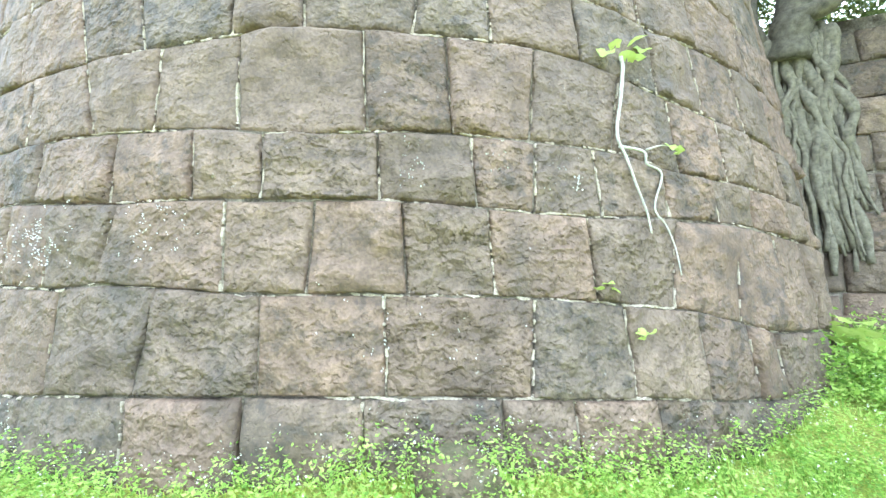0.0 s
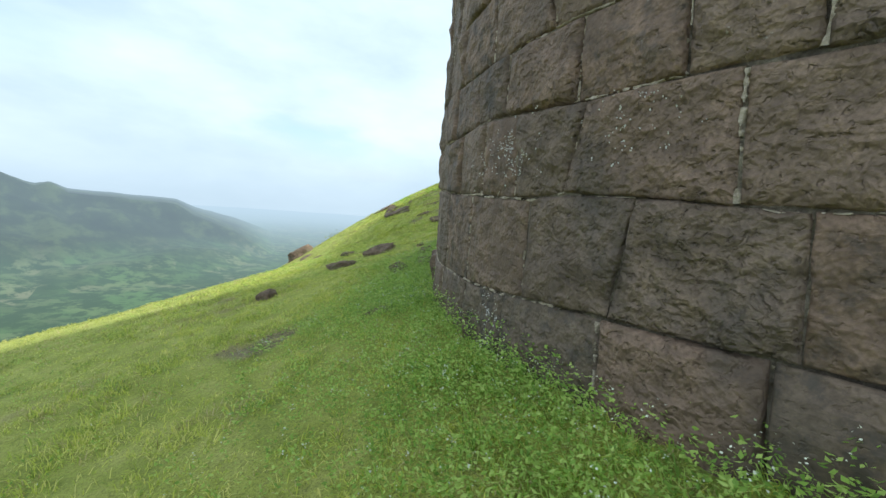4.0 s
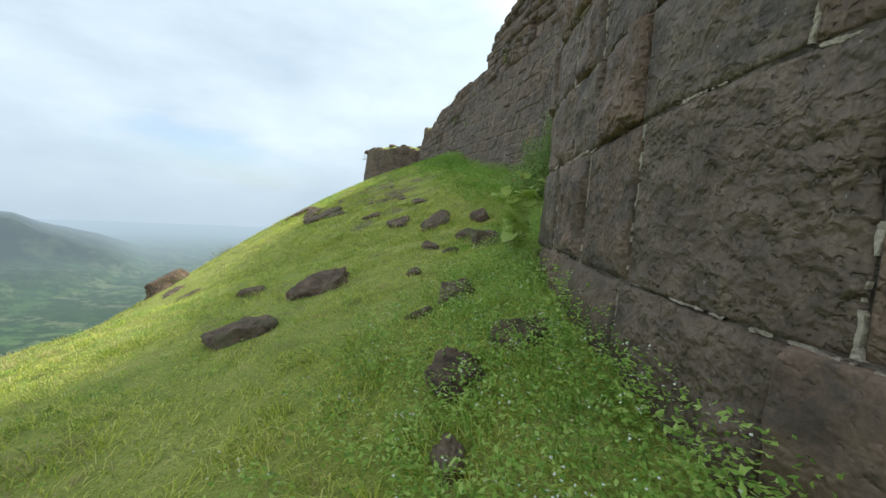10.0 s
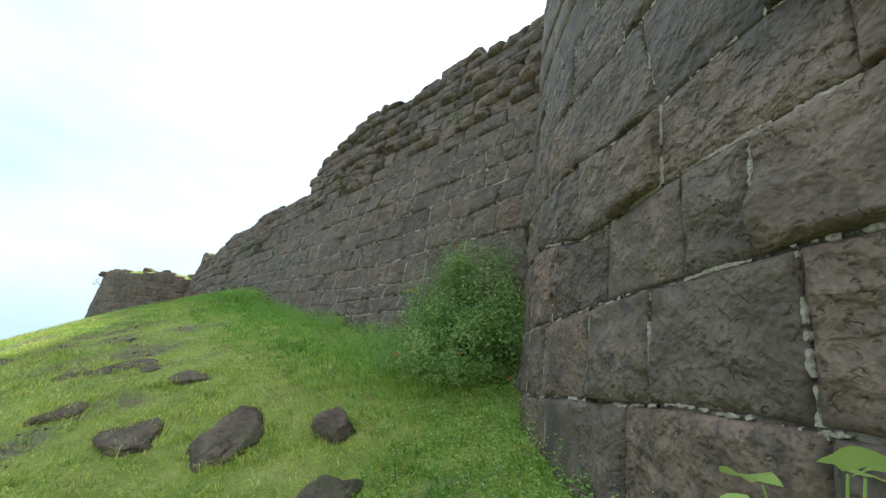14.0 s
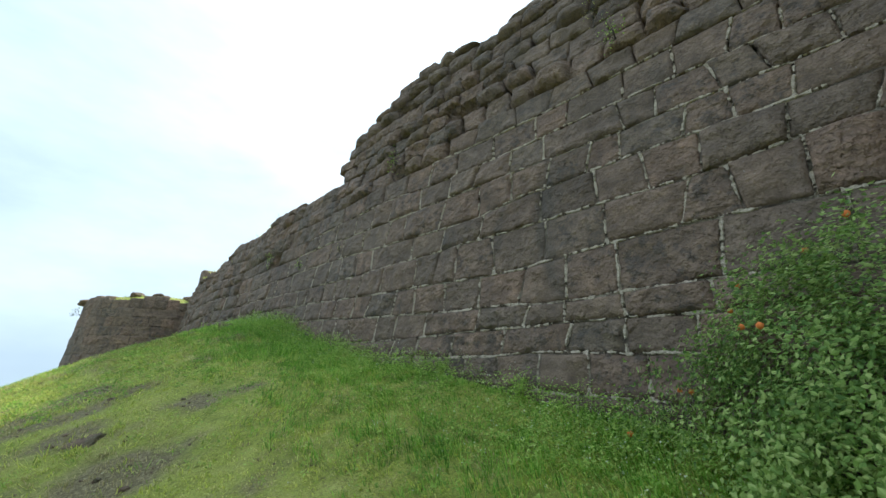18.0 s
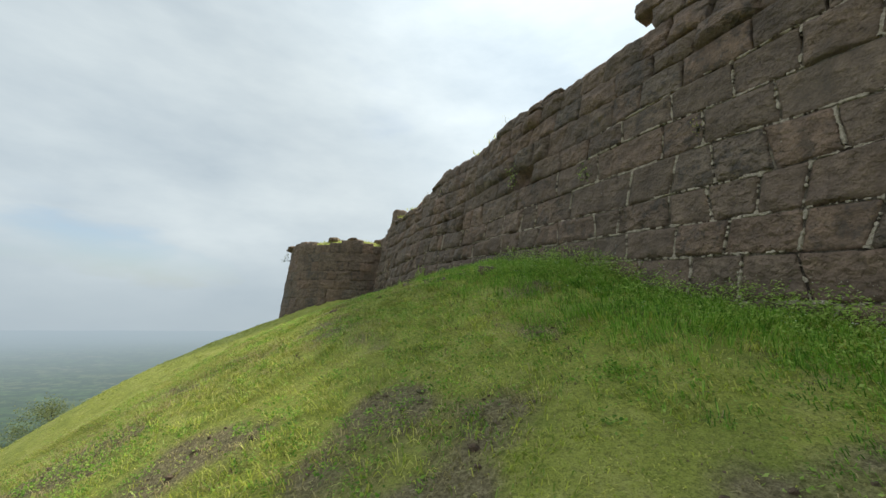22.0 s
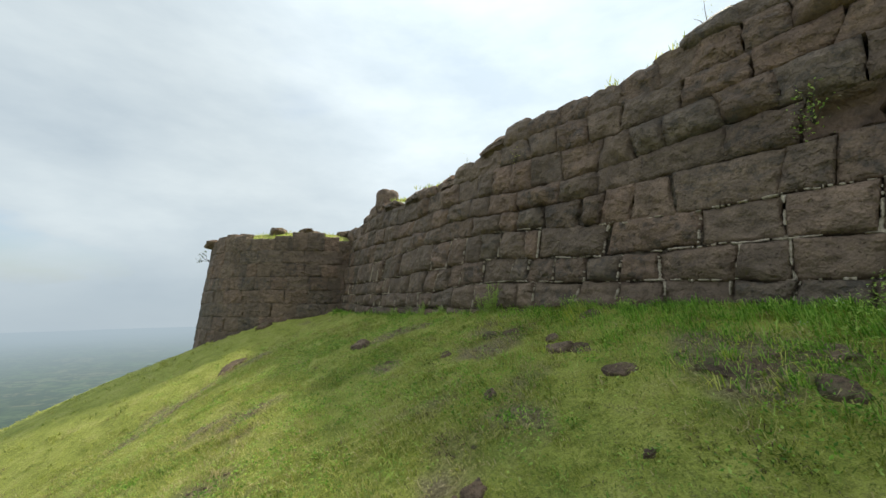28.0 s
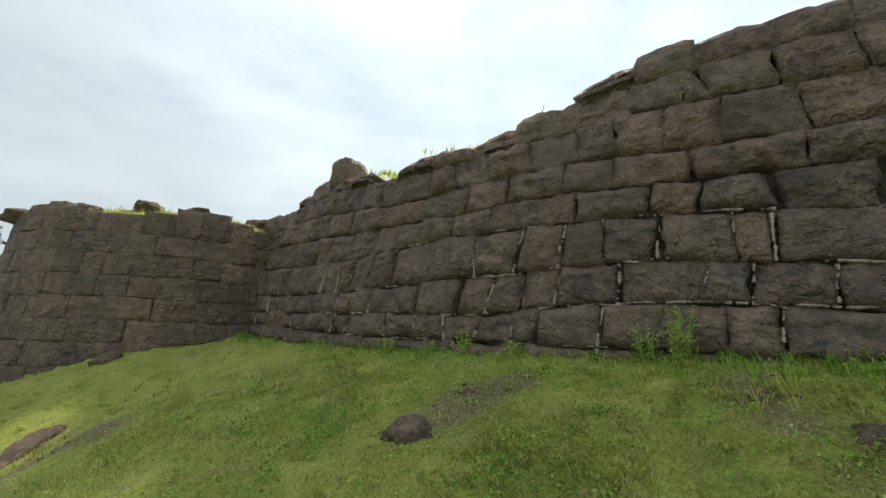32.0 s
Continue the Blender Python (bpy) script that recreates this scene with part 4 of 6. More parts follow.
# the beds as they rise and fall along the wall: y and height with the tilt taken off
C_BED = {
    4: [(13, 3.5), (14.35, 3.47), (17.3, 3.36), (20, 3.46)],
    5: [(12.2, 3.79), (13.5, 3.73), (16.7, 3.78), (19.4, 3.88), (25, 3.9), (30, 3.7)],
    6: [(12, 4.36), (13.1, 4.33), (14.2, 4.2), (18, 4.22), (19, 4.25), (25, 4.25), (26.2, 4.27), (27.2, 4.17), (27.8, 4.09), (30.3, 4.02), (32.5, 3.95)],
    7: [(11, 4.97), (12.1, 4.86), (15.4, 4.77), (18.5, 4.66), (20, 4.63), (22.5, 4.62), (24.6, 4.57), (25.3, 4.6), (26, 4.67), (27, 4.6), (28.4, 4.51), (30.6, 4.35), (32.8, 4.28)],
    8: [(11, 5.33), (12.3, 5.35), (14.3, 5.28), (15.1, 5.15), (19, 5.18), (21.6, 5.08), (24.1, 4.96), (25.6, 5.07), (26.6, 5.12), (28.8, 5.06), (31, 4.85)],
    9: [(11.2, 5.74), (15, 5.74), (18.3, 5.65), (19.3, 5.67), (20.6, 5.58), (22.9, 5.51), (25.3, 5.39), (26.6, 5.44), (27.4, 5.5), (28.4, 5.4), (31, 5.35)]}


def curtain_bed(k, y):
    y = np.asarray(y, float)
    if k in C_BED:
        h = np.interp(y, *np.array(C_BED[k]).T)
    else:
        h = C_LINES[k] + (np.interp(y, [18, 20.5, 24.5], [0.04, -0.12, -0.33]) if k > 9 else 0.0) + (0.03 + 0.02 * (y > 20)) * np.sin(y * 1.3 + k)
    return h + 0.007 * np.sin(y * 3.3 + 2 * k)


EMPTY = {(8, 24.72), (7, 24.27), (8, 25.77), (7, 26.08), (8, 25.33), (6, 26.53), (7, 25.28), (7, 27.53), (6, 28.33)}   # upright joints with no lime left
HOLES = [(22.4, 5.9, .25), (19.0, 6.4, .2), (17.2, 6.8, .25), (15.6, 7.5, .25)]   # fallen stones


def head_lift(y):
    """The rounded head stones stand a little over the broken line."""
    return np.interp(y, [19.5, 20.2], [0.16, 0.0])


def build_curtain():
    rng = np.random.default_rng(11)
    ys = np.arange(9.9, 36.6, 0.25)
    tz = np.interp(ys, top_y, top_z) - CSLOPE * (ys - 20) - np.interp(ys, [19, 21], [0.12, 0.03])
    hs = np.linspace(0, 1, 9)
    n = len(ys)
    ruin = np.interp(ys, [10, 15, 19.6, 20.5, 22, 25, 27, 37], [6.9, 6.7, 6.3, 6.0, 5.6, 5.5, 5.6, 5.6])
    verts, faces = [], []
    for side in (0, 1):
        for k, a in enumerate(hs):
            h = 0.6 + (tz - 0.6) * a
            d = np.where(h > ruin, np.interp(ys, [19.6, 20.4], [-0.34, -0.30]), np.interp(ys, [20.5, 24], [-0.016, -0.08])) if side == 0 else np.full(n, -1.9)
            verts += curtain(ys, h, d).tolist()
    m = len(hs)
    idx = lambda s, k, j: (s * m + k) * n + j
    for k in range(m - 1):
        for j in range(n - 1):
            faces.append((idx(0, k, j + 1), idx(0, k, j), idx(0, k + 1, j), idx(0, k + 1, j + 1)))
            faces.append((idx(1, k, j), idx(1, k, j + 1), idx(1, k + 1, j + 1), idx(1, k + 1, j)))
    for j in range(n - 1):
        faces.append((idx(0, m - 1, j + 1), idx(0, m - 1, j), idx(1, m - 1, j), idx(1, m - 1, j + 1)))
    me = raw_mesh("wall_curtain", verts, faces, MORTAR)
    me.materials.append(RUBBLE)
    for p in me.polygons:
        j = min(int((p.center.y - 9.9) / 0.25), n - 1)
        p.material_index = int(p.center.z - CSLOPE * (p.center.y - 20) > ruin[j] - 0.15)
    wall = tagged(new("wall_curtain", me),
                  "long ruined fort curtain wall of brown basalt blocks, its top broken", "wall", kind="structure")
    near, far, runs = [], [], []
    for k in range(len(C_LINES) - 1):
        h0, h1 = C_LINES[k], C_LINES[k + 1]
        js = fill(C_JOINTS.get(k, []), 9.8 + rng.uniform(0, 0.2), 36.3, rng, 0.42 if k > 9 else 0.48, 0.70 if k > 9 else 0.78)
        sk, sk2 = rng.uniform(-0.07, 0.07, len(js)), rng.uniform(-0.07, 0.07, len(js))
        wav = lambda s: curtain_bed(k, s) - h0
        wav1 = lambda s: curtain_bed(k + 1, s) - h1
        left = lambda s: np.interp(s, [10, 19, 22, 26, 32], [0.30, 0.26, 0.14, 0.06, -0.12])
        for u0 in np.arange(10.3, 33, 1.0):
            if h0 < np.interp(u0 + 0.5, ys, ruin) and h0 + CSLOPE * (u0 - 20) > height(np.array([curtain_x(u0, 3.5)]), np.array([u0]), False)[0]:
                us = np.linspace(u0, u0 + 1.0, 12)
                runs.append((np.stack([us, h0 + wav(us)], 1), left(u0) - 0.02 + (0.16 if 24 < u0 < 26.6 and k in (6, 7) else 0.0) + 0.08, float(np.interp(u0, [20, 23], [0.0125, 0.0065]))))
        for a in range(1, len(js) - 1):
            if h1 < np.interp(js[a], ys, ruin) and h1 + CSLOPE * (js[a] - 20) > height(np.array([curtain_x(js[a], 3.5)]), np.array([js[a]]), False)[0]:
                runs.append(([(js[a] + sk[a], h0 + wav(js[a]) + 0.01), (js[a] + sk2[a], h1 + wav1(js[a]) - 0.01)], left(js[a]) + 0.08 + (0.12 if 24 < js[a] < 27 and k in (6, 7) else 0.0) + 0.06, float(np.interp(js[a], [20, 23], [0.0120, 0.0080]))))
        for a in range(len(js) - 1):
            u0, u1 = js[a], js[a + 1]
            um = (u0 + u1) / 2
            b0, b1 = float(curtain_bed(k, um)), float(curtain_bed(k + 1, um))
            hm = (b0 + b1) / 2
            t = np.interp(um, top_y, top_z) + head_lift(um) - CSLOPE * (um - 20)
            if b0 > t - 0.17:
                continue
            ztop = b1 if b1 < t + 0.10 else t
            foot_z = height(np.array([curtain_x(um, 3.5)]), np.array([um]), False)[0] - CSLOPE * (um - 20)
            if b1 < foot_z - 0.15:
                continue
            r = np.interp(um, ys, ruin)
            broken = b0 > r - 0.1
            last = ztop >= t - 0.05
            heads = [curtain_bed(k + 1, u) if ztop == b1 else max(np.interp(u + d, top_y, top_z) + head_lift(u) - CSLOPE * (u + d - 20), curtain_bed(k, u) + 0.12) for u, d in ((u0, 0.06), (u1, -0.06))]
            skew = np.array((sk[a], sk2[a], sk[a + 1], sk2[a + 1], curtain_bed(k, u0) - b0, curtain_bed(k, u1) - b0, heads[0] - ztop, heads[1] - ztop))
            if broken:
                skew = skew + rng.uniform(-0.05, 0.05, 8) * np.array([1, 1, 1, 1, 1, 1, 0.5, 0.5]) * (0.4 if um > 20 else 1.0)
                hole = any(abs(um - y) < w + 0.05 and abs(hm - h) < 0.24 for y, h, w in HOLES)
                if (hole or (um < 19.5 and rng.random() < 0.012)) and ztop < t - 0.6:
                    # the facing is gone and the stone behind it shows
                    sp = stone_patch(curtain, u0, u1, b0, ztop, skew, rng.random(), gap=0.01, proud=-0.24, relief=0.05, edge=0.10, back=0.25, dip=-0.27, ragged=0.04)
                elif um < 20:
                    sp = stone_patch(curtain, u0, u1, b0, ztop, skew, rng.random(), gap=rng.uniform(0.004, 0.028), proud=rng.uniform(-0.02, 0.13),
                                     relief=rng.uniform(0.03, 0.07), edge=rng.uniform(0.12, 0.21), back=0.5 if last else 0.25, dip=-0.04, ragged=0.04, crown=0.06 if last else 0.0)
                else:
                    sp = stone_patch(curtain, u0, u1, b0, ztop, skew, rng.random(), gap=rng.uniform(0.0, 0.007) - (0.035 if last else 0.0), proud=rng.uniform(-0.02, 0.07),
                                     relief=rng.uniform(0.04, 0.08), edge=rng.uniform(0.16, 0.26), back=0.5 if last else 0.25, dip=-0.05, ragged=0.035, crown=0.06 if last else 0.0)
            elif um > 22.5:
                # weathered round, with the lime gone from many joints
                skew = skew + rng.uniform(-0.026, 0.026, 8)
                skew[:4] += np.where([(k, j) in EMPTY for j in (u0, u0, u1, u1)], (0.03, 0.02, -0.03, -0.02), 0)
                sp = stone_patch(curtain, u0, u1, b0, ztop, skew, rng.random(), gap=rng.uniform(0.001, 0.008), proud=rng.uniform(0.015, 0.060),
                                 relief=rng.uniform(0.03, 0.06), edge=rng.uniform(0.08, 0.15), back=0.45 if last else 0.18, dip=-0.02, ragged=0.028)
            else:
                sp = stone_patch(curtain, u0, u1, b0, ztop, skew, rng.random(), gap=rng.uniform(0.003, 0.008), proud=rng.uniform(0.0, 0.035),
                                 relief=rng.uniform(0.02, 0.05), edge=rng.uniform(0.03, 0.07), back=0.45 if last else 0.12, fine=um < 25, ragged=0.015)
            (near if (hm < 6.2 and um < 30) else far).append(sp)
    stones = near[:298] + near[298:] + far
    lay(wall, curtain, stones, 298, "broken upper courses of rounded basalt blocks", False)
    pointing(wall, curtain, runs, 5, "broken pale lime pointing in the joints", 0.011)
    return wall


def far_face(s, z, depth=0.0):
    th = np.asarray(s) / FR
    r = FR - 0.10 * (np.asarray(z) - 3) + depth
    return np.stack([FX - r * np.cos(th), FY + r * np.sin(th), z + 0.0 * th], -1)


def bank_height(x, y):
    r = np.hypot(x - FX, y - FY) / (FR - 0.42)
    return 6.30 + 0.34 * np.clip((1.0 - r) / 0.26, 0, 1) + 0.12 * fbm(x, y, 0.8, 3, 44) * np.clip(3 * (1 - r), 0, 1)


def build_far_bastion():
    rng = np.random.default_rng(21)
    th = np.linspace(0, 2 * np.pi, 73)[:-1]
    v = [far_face(th * FR, np.full(72, z), np.full(72, -0.016)) for z in (0.5, 6.30)]
    faces = [(j, 72 + j, 72 + (j + 1) % 72, (j + 1) % 72) for j in range(72)] + [tuple(range(72, 144))]
    wall = tagged(new("wall_far_bastion", raw_mesh("wall_far_bastion", np.vstack(v).tolist(), faces, RUBBLE)),
                  "distant round bastion of dark basalt with grass on its flat top", "wall", kind="structure")
    stones = []
    lines = np.r_[np.arange(1.6, 6.1, 0.43), 6.40]
    for k in range(len(lines) - 1):
        js = fill([], -10.0, 3.4, rng, 0.45, 0.85)
        for a in range(len(js) - 1):
            um = (js[a] + js[a + 1]) / 2
            zt = lines[k + 1] + (0.12 * math.sin(um * 1.9) if k == len(lines) - 2 else 0)
            stones.append(stone_patch(far_face, js[a], js[a + 1], lines[k], zt, jitter(rng, 0.03), rng.random(), -0.008,
                                      rng.uniform(0.0, 0.02), 0.03, 0.025, 0.3, False, ragged=0.02))
    lay(wall, far_face, stones, 180, "distant basalt blocks", True)
    # earth heaped on the flat head
    r, a = np.meshgrid(np.linspace(0, 1, 12), np.linspace(0, 2 * np.pi, 49)[:-1], indexing="ij")
    x, y = FX + 0.0 + (FR - 0.42) * r * np.cos(a), FY + (FR - 0.42) * r * np.sin(a)
    z = bank_height(x, y)
    k = np.arange(r.size).reshape(r.shape)
    q = np.stack([k[:-1], k[1:], np.roll(k, -1, 1)[1:], np.roll(k, -1, 1)[:-1]], -1).reshape(-1, 4)
    me = soup("earth_bank", np.stack([x, y, z], -1).reshape(-1, 3), q, GROUND, True)
    me.attributes.new("bare", "FLOAT", "POINT").data.foreach_set("value", np.full(r.size, 0.42, np.float32))
    tagged(new("earth_bank", me), "grassy earth bank on the far bastion's head", "bank", kind="structure")


EAST = (8.9, -1.2, 0.50, -0.866)                 # start and way of the wall past the bastion, to the south-east


def east_face(s, z, depth=0.0):
    s, z, depth = np.asarray(s, float), np.asarray(z, float), np.asarray(depth, float)
    nx, ny = EAST[3], -EAST[2]
    return np.stack([EAST[0] + EAST[2] * s + nx * (depth - 0.08 * z), EAST[1] + EAST[3] * s + ny * (depth - 0.08 * z), z + 0 * s], -1)


def build_east_wall():
    rng = np.random.default_rng(31)
    c = [(s, z, d) for d in (-0.05, -1.6) for z in (-1, 6.0) for s in (-1.6, 11.0)]
    v = [east_face(*p).tolist() for p in c]
    faces = [(0, 1, 3, 2), (5, 4, 6, 7), (2, 3, 7, 6), (1, 5, 7, 3), (4, 0, 2, 6)]
    wall = tagged(new("wall_east", raw_mesh("wall_east", v, faces, MORTAR)), "shaded basalt curtain wall overgrown with roots", "wall", kind="structure")
    stones = []
    lines = np.arange(0.3, 6.1, 0.55)
    for k in range(len(lines) - 1):
        js = fill([], -1.5, 10.8, rng, 0.5, 0.9)
        for a in range(len(js) - 1):
            stones.append(stone_patch(east_face, js[a], js[a + 1], lines[k], lines[k + 1], jitter(rng, 0.03), rng.random(), 0.012,
                                      rng.uniform(0.0, 0.05), 0.03, 0.08, 0.12, False))
    lay(wall, east_face, stones, 150, "shaded basalt blocks", False)


build_bastion()
build_curtain()
build_far_bastion()
build_east_wall()


# loose stones on the slope ------------------------------------------------------------
def boulder_mesh(width, flat, seed):
    """An angular block: a ball cut by planes, then weathered."""
    rng = random.Random(seed)
    bm = bmesh.new()
    bmesh.ops.create_icosphere(bm, subdivisions=4, radius=0.62)
    sx, sy = rng.uniform(0.95, 1.3), rng.uniform(0.6, 0.95)
    cuts = [(Vector((math.cos(a), math.sin(a), rng.uniform(0.0, 0.35))).normalized(), rng.uniform(0.38, 0.56)) for a in [k * 1.26 + rng.uniform(-.5, .5) for k in range(5)]]
    cuts += [(Vector((rng.uniform(-.3, .3), rng.uniform(-.3, .3), 1)).normalized(), rng.uniform(0.30, 0.42)) for _ in range(2)]
    off = Vector((seed * 3.1, seed * 1.7, 0))
    for v in bm.verts:
        p = v.co.copy()
        for n, d in cuts:
            k = p.dot(n) - d
            if k > 0:
                p -= n * k * 0.80
        p *= 1 + 0.30 * noise.noise(p * 2.2 + off) - 0.20 * abs(noise.noise(p * 5 + off)) + 0.07 * noise.noise(p * 15 + off) + 0.035 * noise.noise(p * 34 + off)
        v.co = Vector((p.x * sx, p.y * sy, p.z * flat)) * width
    return bm_mesh("boulder", bm, ROCK)


# place, width and how far it stands out of the turf
BOULDERS = [(-2.65, 6.95, 1.0, .38), (-2.33, 8.5, .85, .38), (-3.58, 9.3, .65, .22), (-3.17, 4.7, .6, .28), (-.15, 2.65, .42, .10), (-.64, 5.0, .40, .29), (-.70, 4.4, .26, .18), (-.54, 6.55, .44, .28),
            (-.87, 6.27, .24, .12), (-.66, 11.45, 1.0, .30), (.0, 8.72, .56, .44), (.33, 8.1, .36, .26), (-.17, 5.37, .46, .22), (-.99, 7.81, .28, .13), (-.78, 9.45, .40, .20), (-.48, 8.75, .30, .16),
            (-.15, 9.88, .52, .22), (.2, 10.97, .52, .30), (-1.13, 13.1, .62, .20), (-2.0, 14.2, .9, .15), (-2.5, 14.5, .7, .13), (-1.6, 13.9, .5, .14), (-1.48, 11.96, .7, .24), (-2.26, 13.0, .6, .17),
            (-4.0, 15.0, 1.3, .32), (-4.5, 15.8, 1.1, .30), (-3.5, 14.5, .8, .2), (-5.4, 17.5, 1.5, .35), (-9.0, 15.8, 1.2, .65), (-3.77, 16.4, .85, .10), (-2.2, 15.9, .5, .07), (-.82, 21.2, .44, .26),
            (-1.46, 21.7, .28, .12), (-1.9, 22.8, .36, .12), (-1.47, 22.2, .66, .12), (-1.06, 21.87, .36, .12), (-.96, 24.05, .28, .12), (-1.69, 24.6, .4, .11), (-2.46, 22.08, .11, .06), (-3.23, 22.59, .18, .09),
            (-1.71, 23.4, .4, .09), (-1.8, 23.56, .3, .15), (-.99, 24.06, .5, .11), (-1.65, 23.88, .22, .10), (-1.83, 24.8, .33, .13), (-2.91, 27.1, .4, .17), (-2.40, 24.85, .18, .08), (-2.64, 23.43, .19, .07),
            (-2.28, 27.2, .26, .08), (-1.54, 25.33, .3, .07), (-4.4, 34.3, .55, .25), (-5.05, 32.0, 1.0, .2), (3.45, -1.2, .48, .46), (1.25, -0.75, .3, .12), (-6.3, 12.2, .7, .2), (-7.4, 13.5, .9, .2)]


def slope_turn(x, y):
    """Turn that lays a thing's up along the ground's own."""
    q = height(np.array([x + .3, x - .3, x, x]), np.array([y, y, y + .3, y - .3]), False)
    n = Vector(((q[1] - q[0]) / 0.6, (q[3] - q[2]) / 0.6, 1)).normalized()
    return Vector((0, 0, 1)).rotation_difference(n).to_matrix().to_4x4()


def build_boulders():
    for k, (x, y, w, h) in enumerate(BOULDERS):
        if y > 20:
            w, h = 0.74 * w, 0.74 * h
        elif y < 15:
            w, h = 0.84 * w, 0.76 * h
        if h < 0.36 * w:
            w, h = 0.85 * w, (0.50 if y > 11.5 else 0.72) * h
        flat = h < 0.19 * w
        ob = new("boulder", boulder_mesh(w, min(max(1.75 * h / w, 0.34), 1.25), k + 1))
        z = float(height(np.array([x]), np.array([y]))[0])
        sink = 0.72 * h - 0.45 * w * min(max(1.75 * h / w, 0.34), 1.25)
        ob.matrix_world = Matrix.Translation((x, y, z + sink)) @ slope_turn(x, y) @ pose(0, 0, 0, 0, 0, (k * 47) % 360)
        what = "flat dark rock ledge level with the turf" if flat else "rounded brown basalt boulder half sunk in grass" if h > 0.42 * w else "low dark basalt boulder showing through the grass"
        tagged(ob, what, "boulder", "boulders on the slope")


build_boulders()


def build_clods():
    """Crumbs of earth and stone on the bare patches."""
    rng = np.random.default_rng(29)
    x, y = rng.uniform(-6, 2, 40000), rng.uniform(1, 31, 40000)
    ok = ~behind(x, y) & (rng.random(len(x)) < np.clip(bareness(x, y) - 0.45, 0, 1) * 1.3)
    x, y = x[ok][:380], y[ok][:380]
    bm = bmesh.new()
    bmesh.ops.create_icosphere(bm, subdivisions=1, radius=1.0)
    ball = np.array([v.co for v in bm.verts])
    tri = np.array([[v.index for v in f.verts] for f in bm.faces])
    bm.free()
    n = len(x)
    size = rng.uniform(0.007, 0.022, n) * np.where(rng.random(n) < 0.12, 1.8, 1.0)
    lump = ball[None] * rng.uniform(0.65, 1.25, (n, len(ball), 1)) * size[:, None, None] * np.stack([rng.uniform(0.8, 1.5, n), rng.uniform(0.8, 1.5, n), rng.uniform(0.45, 0.8, n)], 1)[:, None]
    v = lump + np.stack([x, y, height(x, y) + 0.2 * size], 1)[:, None]
    faces = (tri[None] + np.arange(n)[:, None, None] * len(ball)).reshape(-1, 3)
    tagged(new("clods", soup("clods", v.reshape(-1, 3), faces, ROCK)), "dark crumbs of earth and stone on worn patches", "clods", kind="stuff")


build_clods()


# grass and weeds ------------------------------------------------------------
def path_distance(x, y):
    """How far a spot lies from the worn line along the slope, which keeps a few metres off the walls."""
    py = np.clip(y, -4, 26)
    px = np.interp(py, [-4, -1, 1, 3, 7, 10, 13, 17, 20, 26], [2.2, 1.2, -0.2, -0.9, -1.3, -1.5, -2.2, -3.3, -4.1, -4.9])
    return np.hypot(x - px, y - py)


def blades(name, count, xr, yr, keep, length, width, material, label, seed, lean=0.55):
    """Narrow bent blades, each its own small ribbon, on the slope."""
    rng = np.random.default_rng(seed)
    tufts, each = count // 11, 11
    x, y = rng.uniform(*xr, tufts * 3), rng.uniform(*yr, tufts * 3)
    ok = ~behind(x, y)
    ok &= rng.random(len(x)) < keep(x, y)
    x, y = np.repeat(x[ok][:tufts], each), np.repeat(y[ok][:tufts], each)
    n = len(x)
    ox, oy = rng.normal(0, 0.034, n), rng.normal(0, 0.034, n)
    vigour = np.repeat(rng.uniform(0.7, 1.3, n // each), each)
    x, y = x + ox, y + oy
    z = height(x, y) - 0.010
    big = 1 + 0.045 * np.maximum(path_distance(x, y) - 2, 0)
    tall = 0.85 + 0.5 * fbm(x, y, 0.8, 2, 12) + 0.6 * np.maximum(fbm(x, y, 2.6, 2, 14), -0.2)
    L = length * rng.uniform(0.55, 1.35, n) * vigour * np.clip(big, 1, 1.3) * np.clip(tall, 0.45, 1.35)
    W = width * rng.uniform(0.7, 1.4, n) * np.clip(big, 1, 3.0)
    # blades arch outwards from the heart of their tuft, and the slope combs them downhill a little
    a = np.arctan2(oy, ox) + rng.normal(0, 0.7, n)
    b = rng.uniform(0.35, 1.15, n) * lean
    comb = 2.2 + 3.0 * fbm(x, y, 0.9, 2, 15)          # the swathes in which the grass lies
    dx, dy = np.cos(a) * b + 0.32 * lean * np.cos(comb), np.sin(a) * b + 0.32 * lean * np.sin(comb)
    sx, sy = -np.sin(a) * W / 2, np.cos(a) * W / 2
    base = np.stack([x, y, z], 1)
    side = np.stack([sx, sy, 0 * sx], 1)
    fall = np.clip(0.72 - 0.50 * b, 0.08, 1)
    mid = base + np.stack([dx * L * 0.40, dy * L * 0.40, L * (0.35 + 0.35 * fall)], 1)
    tip = base + np.stack([dx * L, dy * L, L * fall], 1)
    v = np.stack([base - side, base + side, mid - side * 0.8, mid + side * 0.8, tip], 1).reshape(-1, 3)
    o = np.arange(n)[:, None] * 5
    tri = np.concatenate([o + [0, 1, 3], o + [0, 3, 2], o + [2, 3, 4]], 1).reshape(-1, 3)
    return tagged(new(name, soup(name, v, tri, material)), label, "grass", kind="stuff")


def keep_near(x, y):
    return np.clip(1.25 - path_distance(x, y) / 4.2, 0.0, 1) * np.clip(1.05 - 1.3 * bareness(x, y), 0.14, 1) * np.clip(0.75 + 1.1 * fbm(x, y, 2.4, 2, 61), 0.22, 1)


def keep_far(x, y):
    d = path_distance(x, y)
    return np.clip((d - 1.5) / 2, 0, 1) * np.clip(1.3 - d / 14, 0.12, 1) * np.clip(1.05 - 1.45 * bareness(x, y), 0.06, 1)


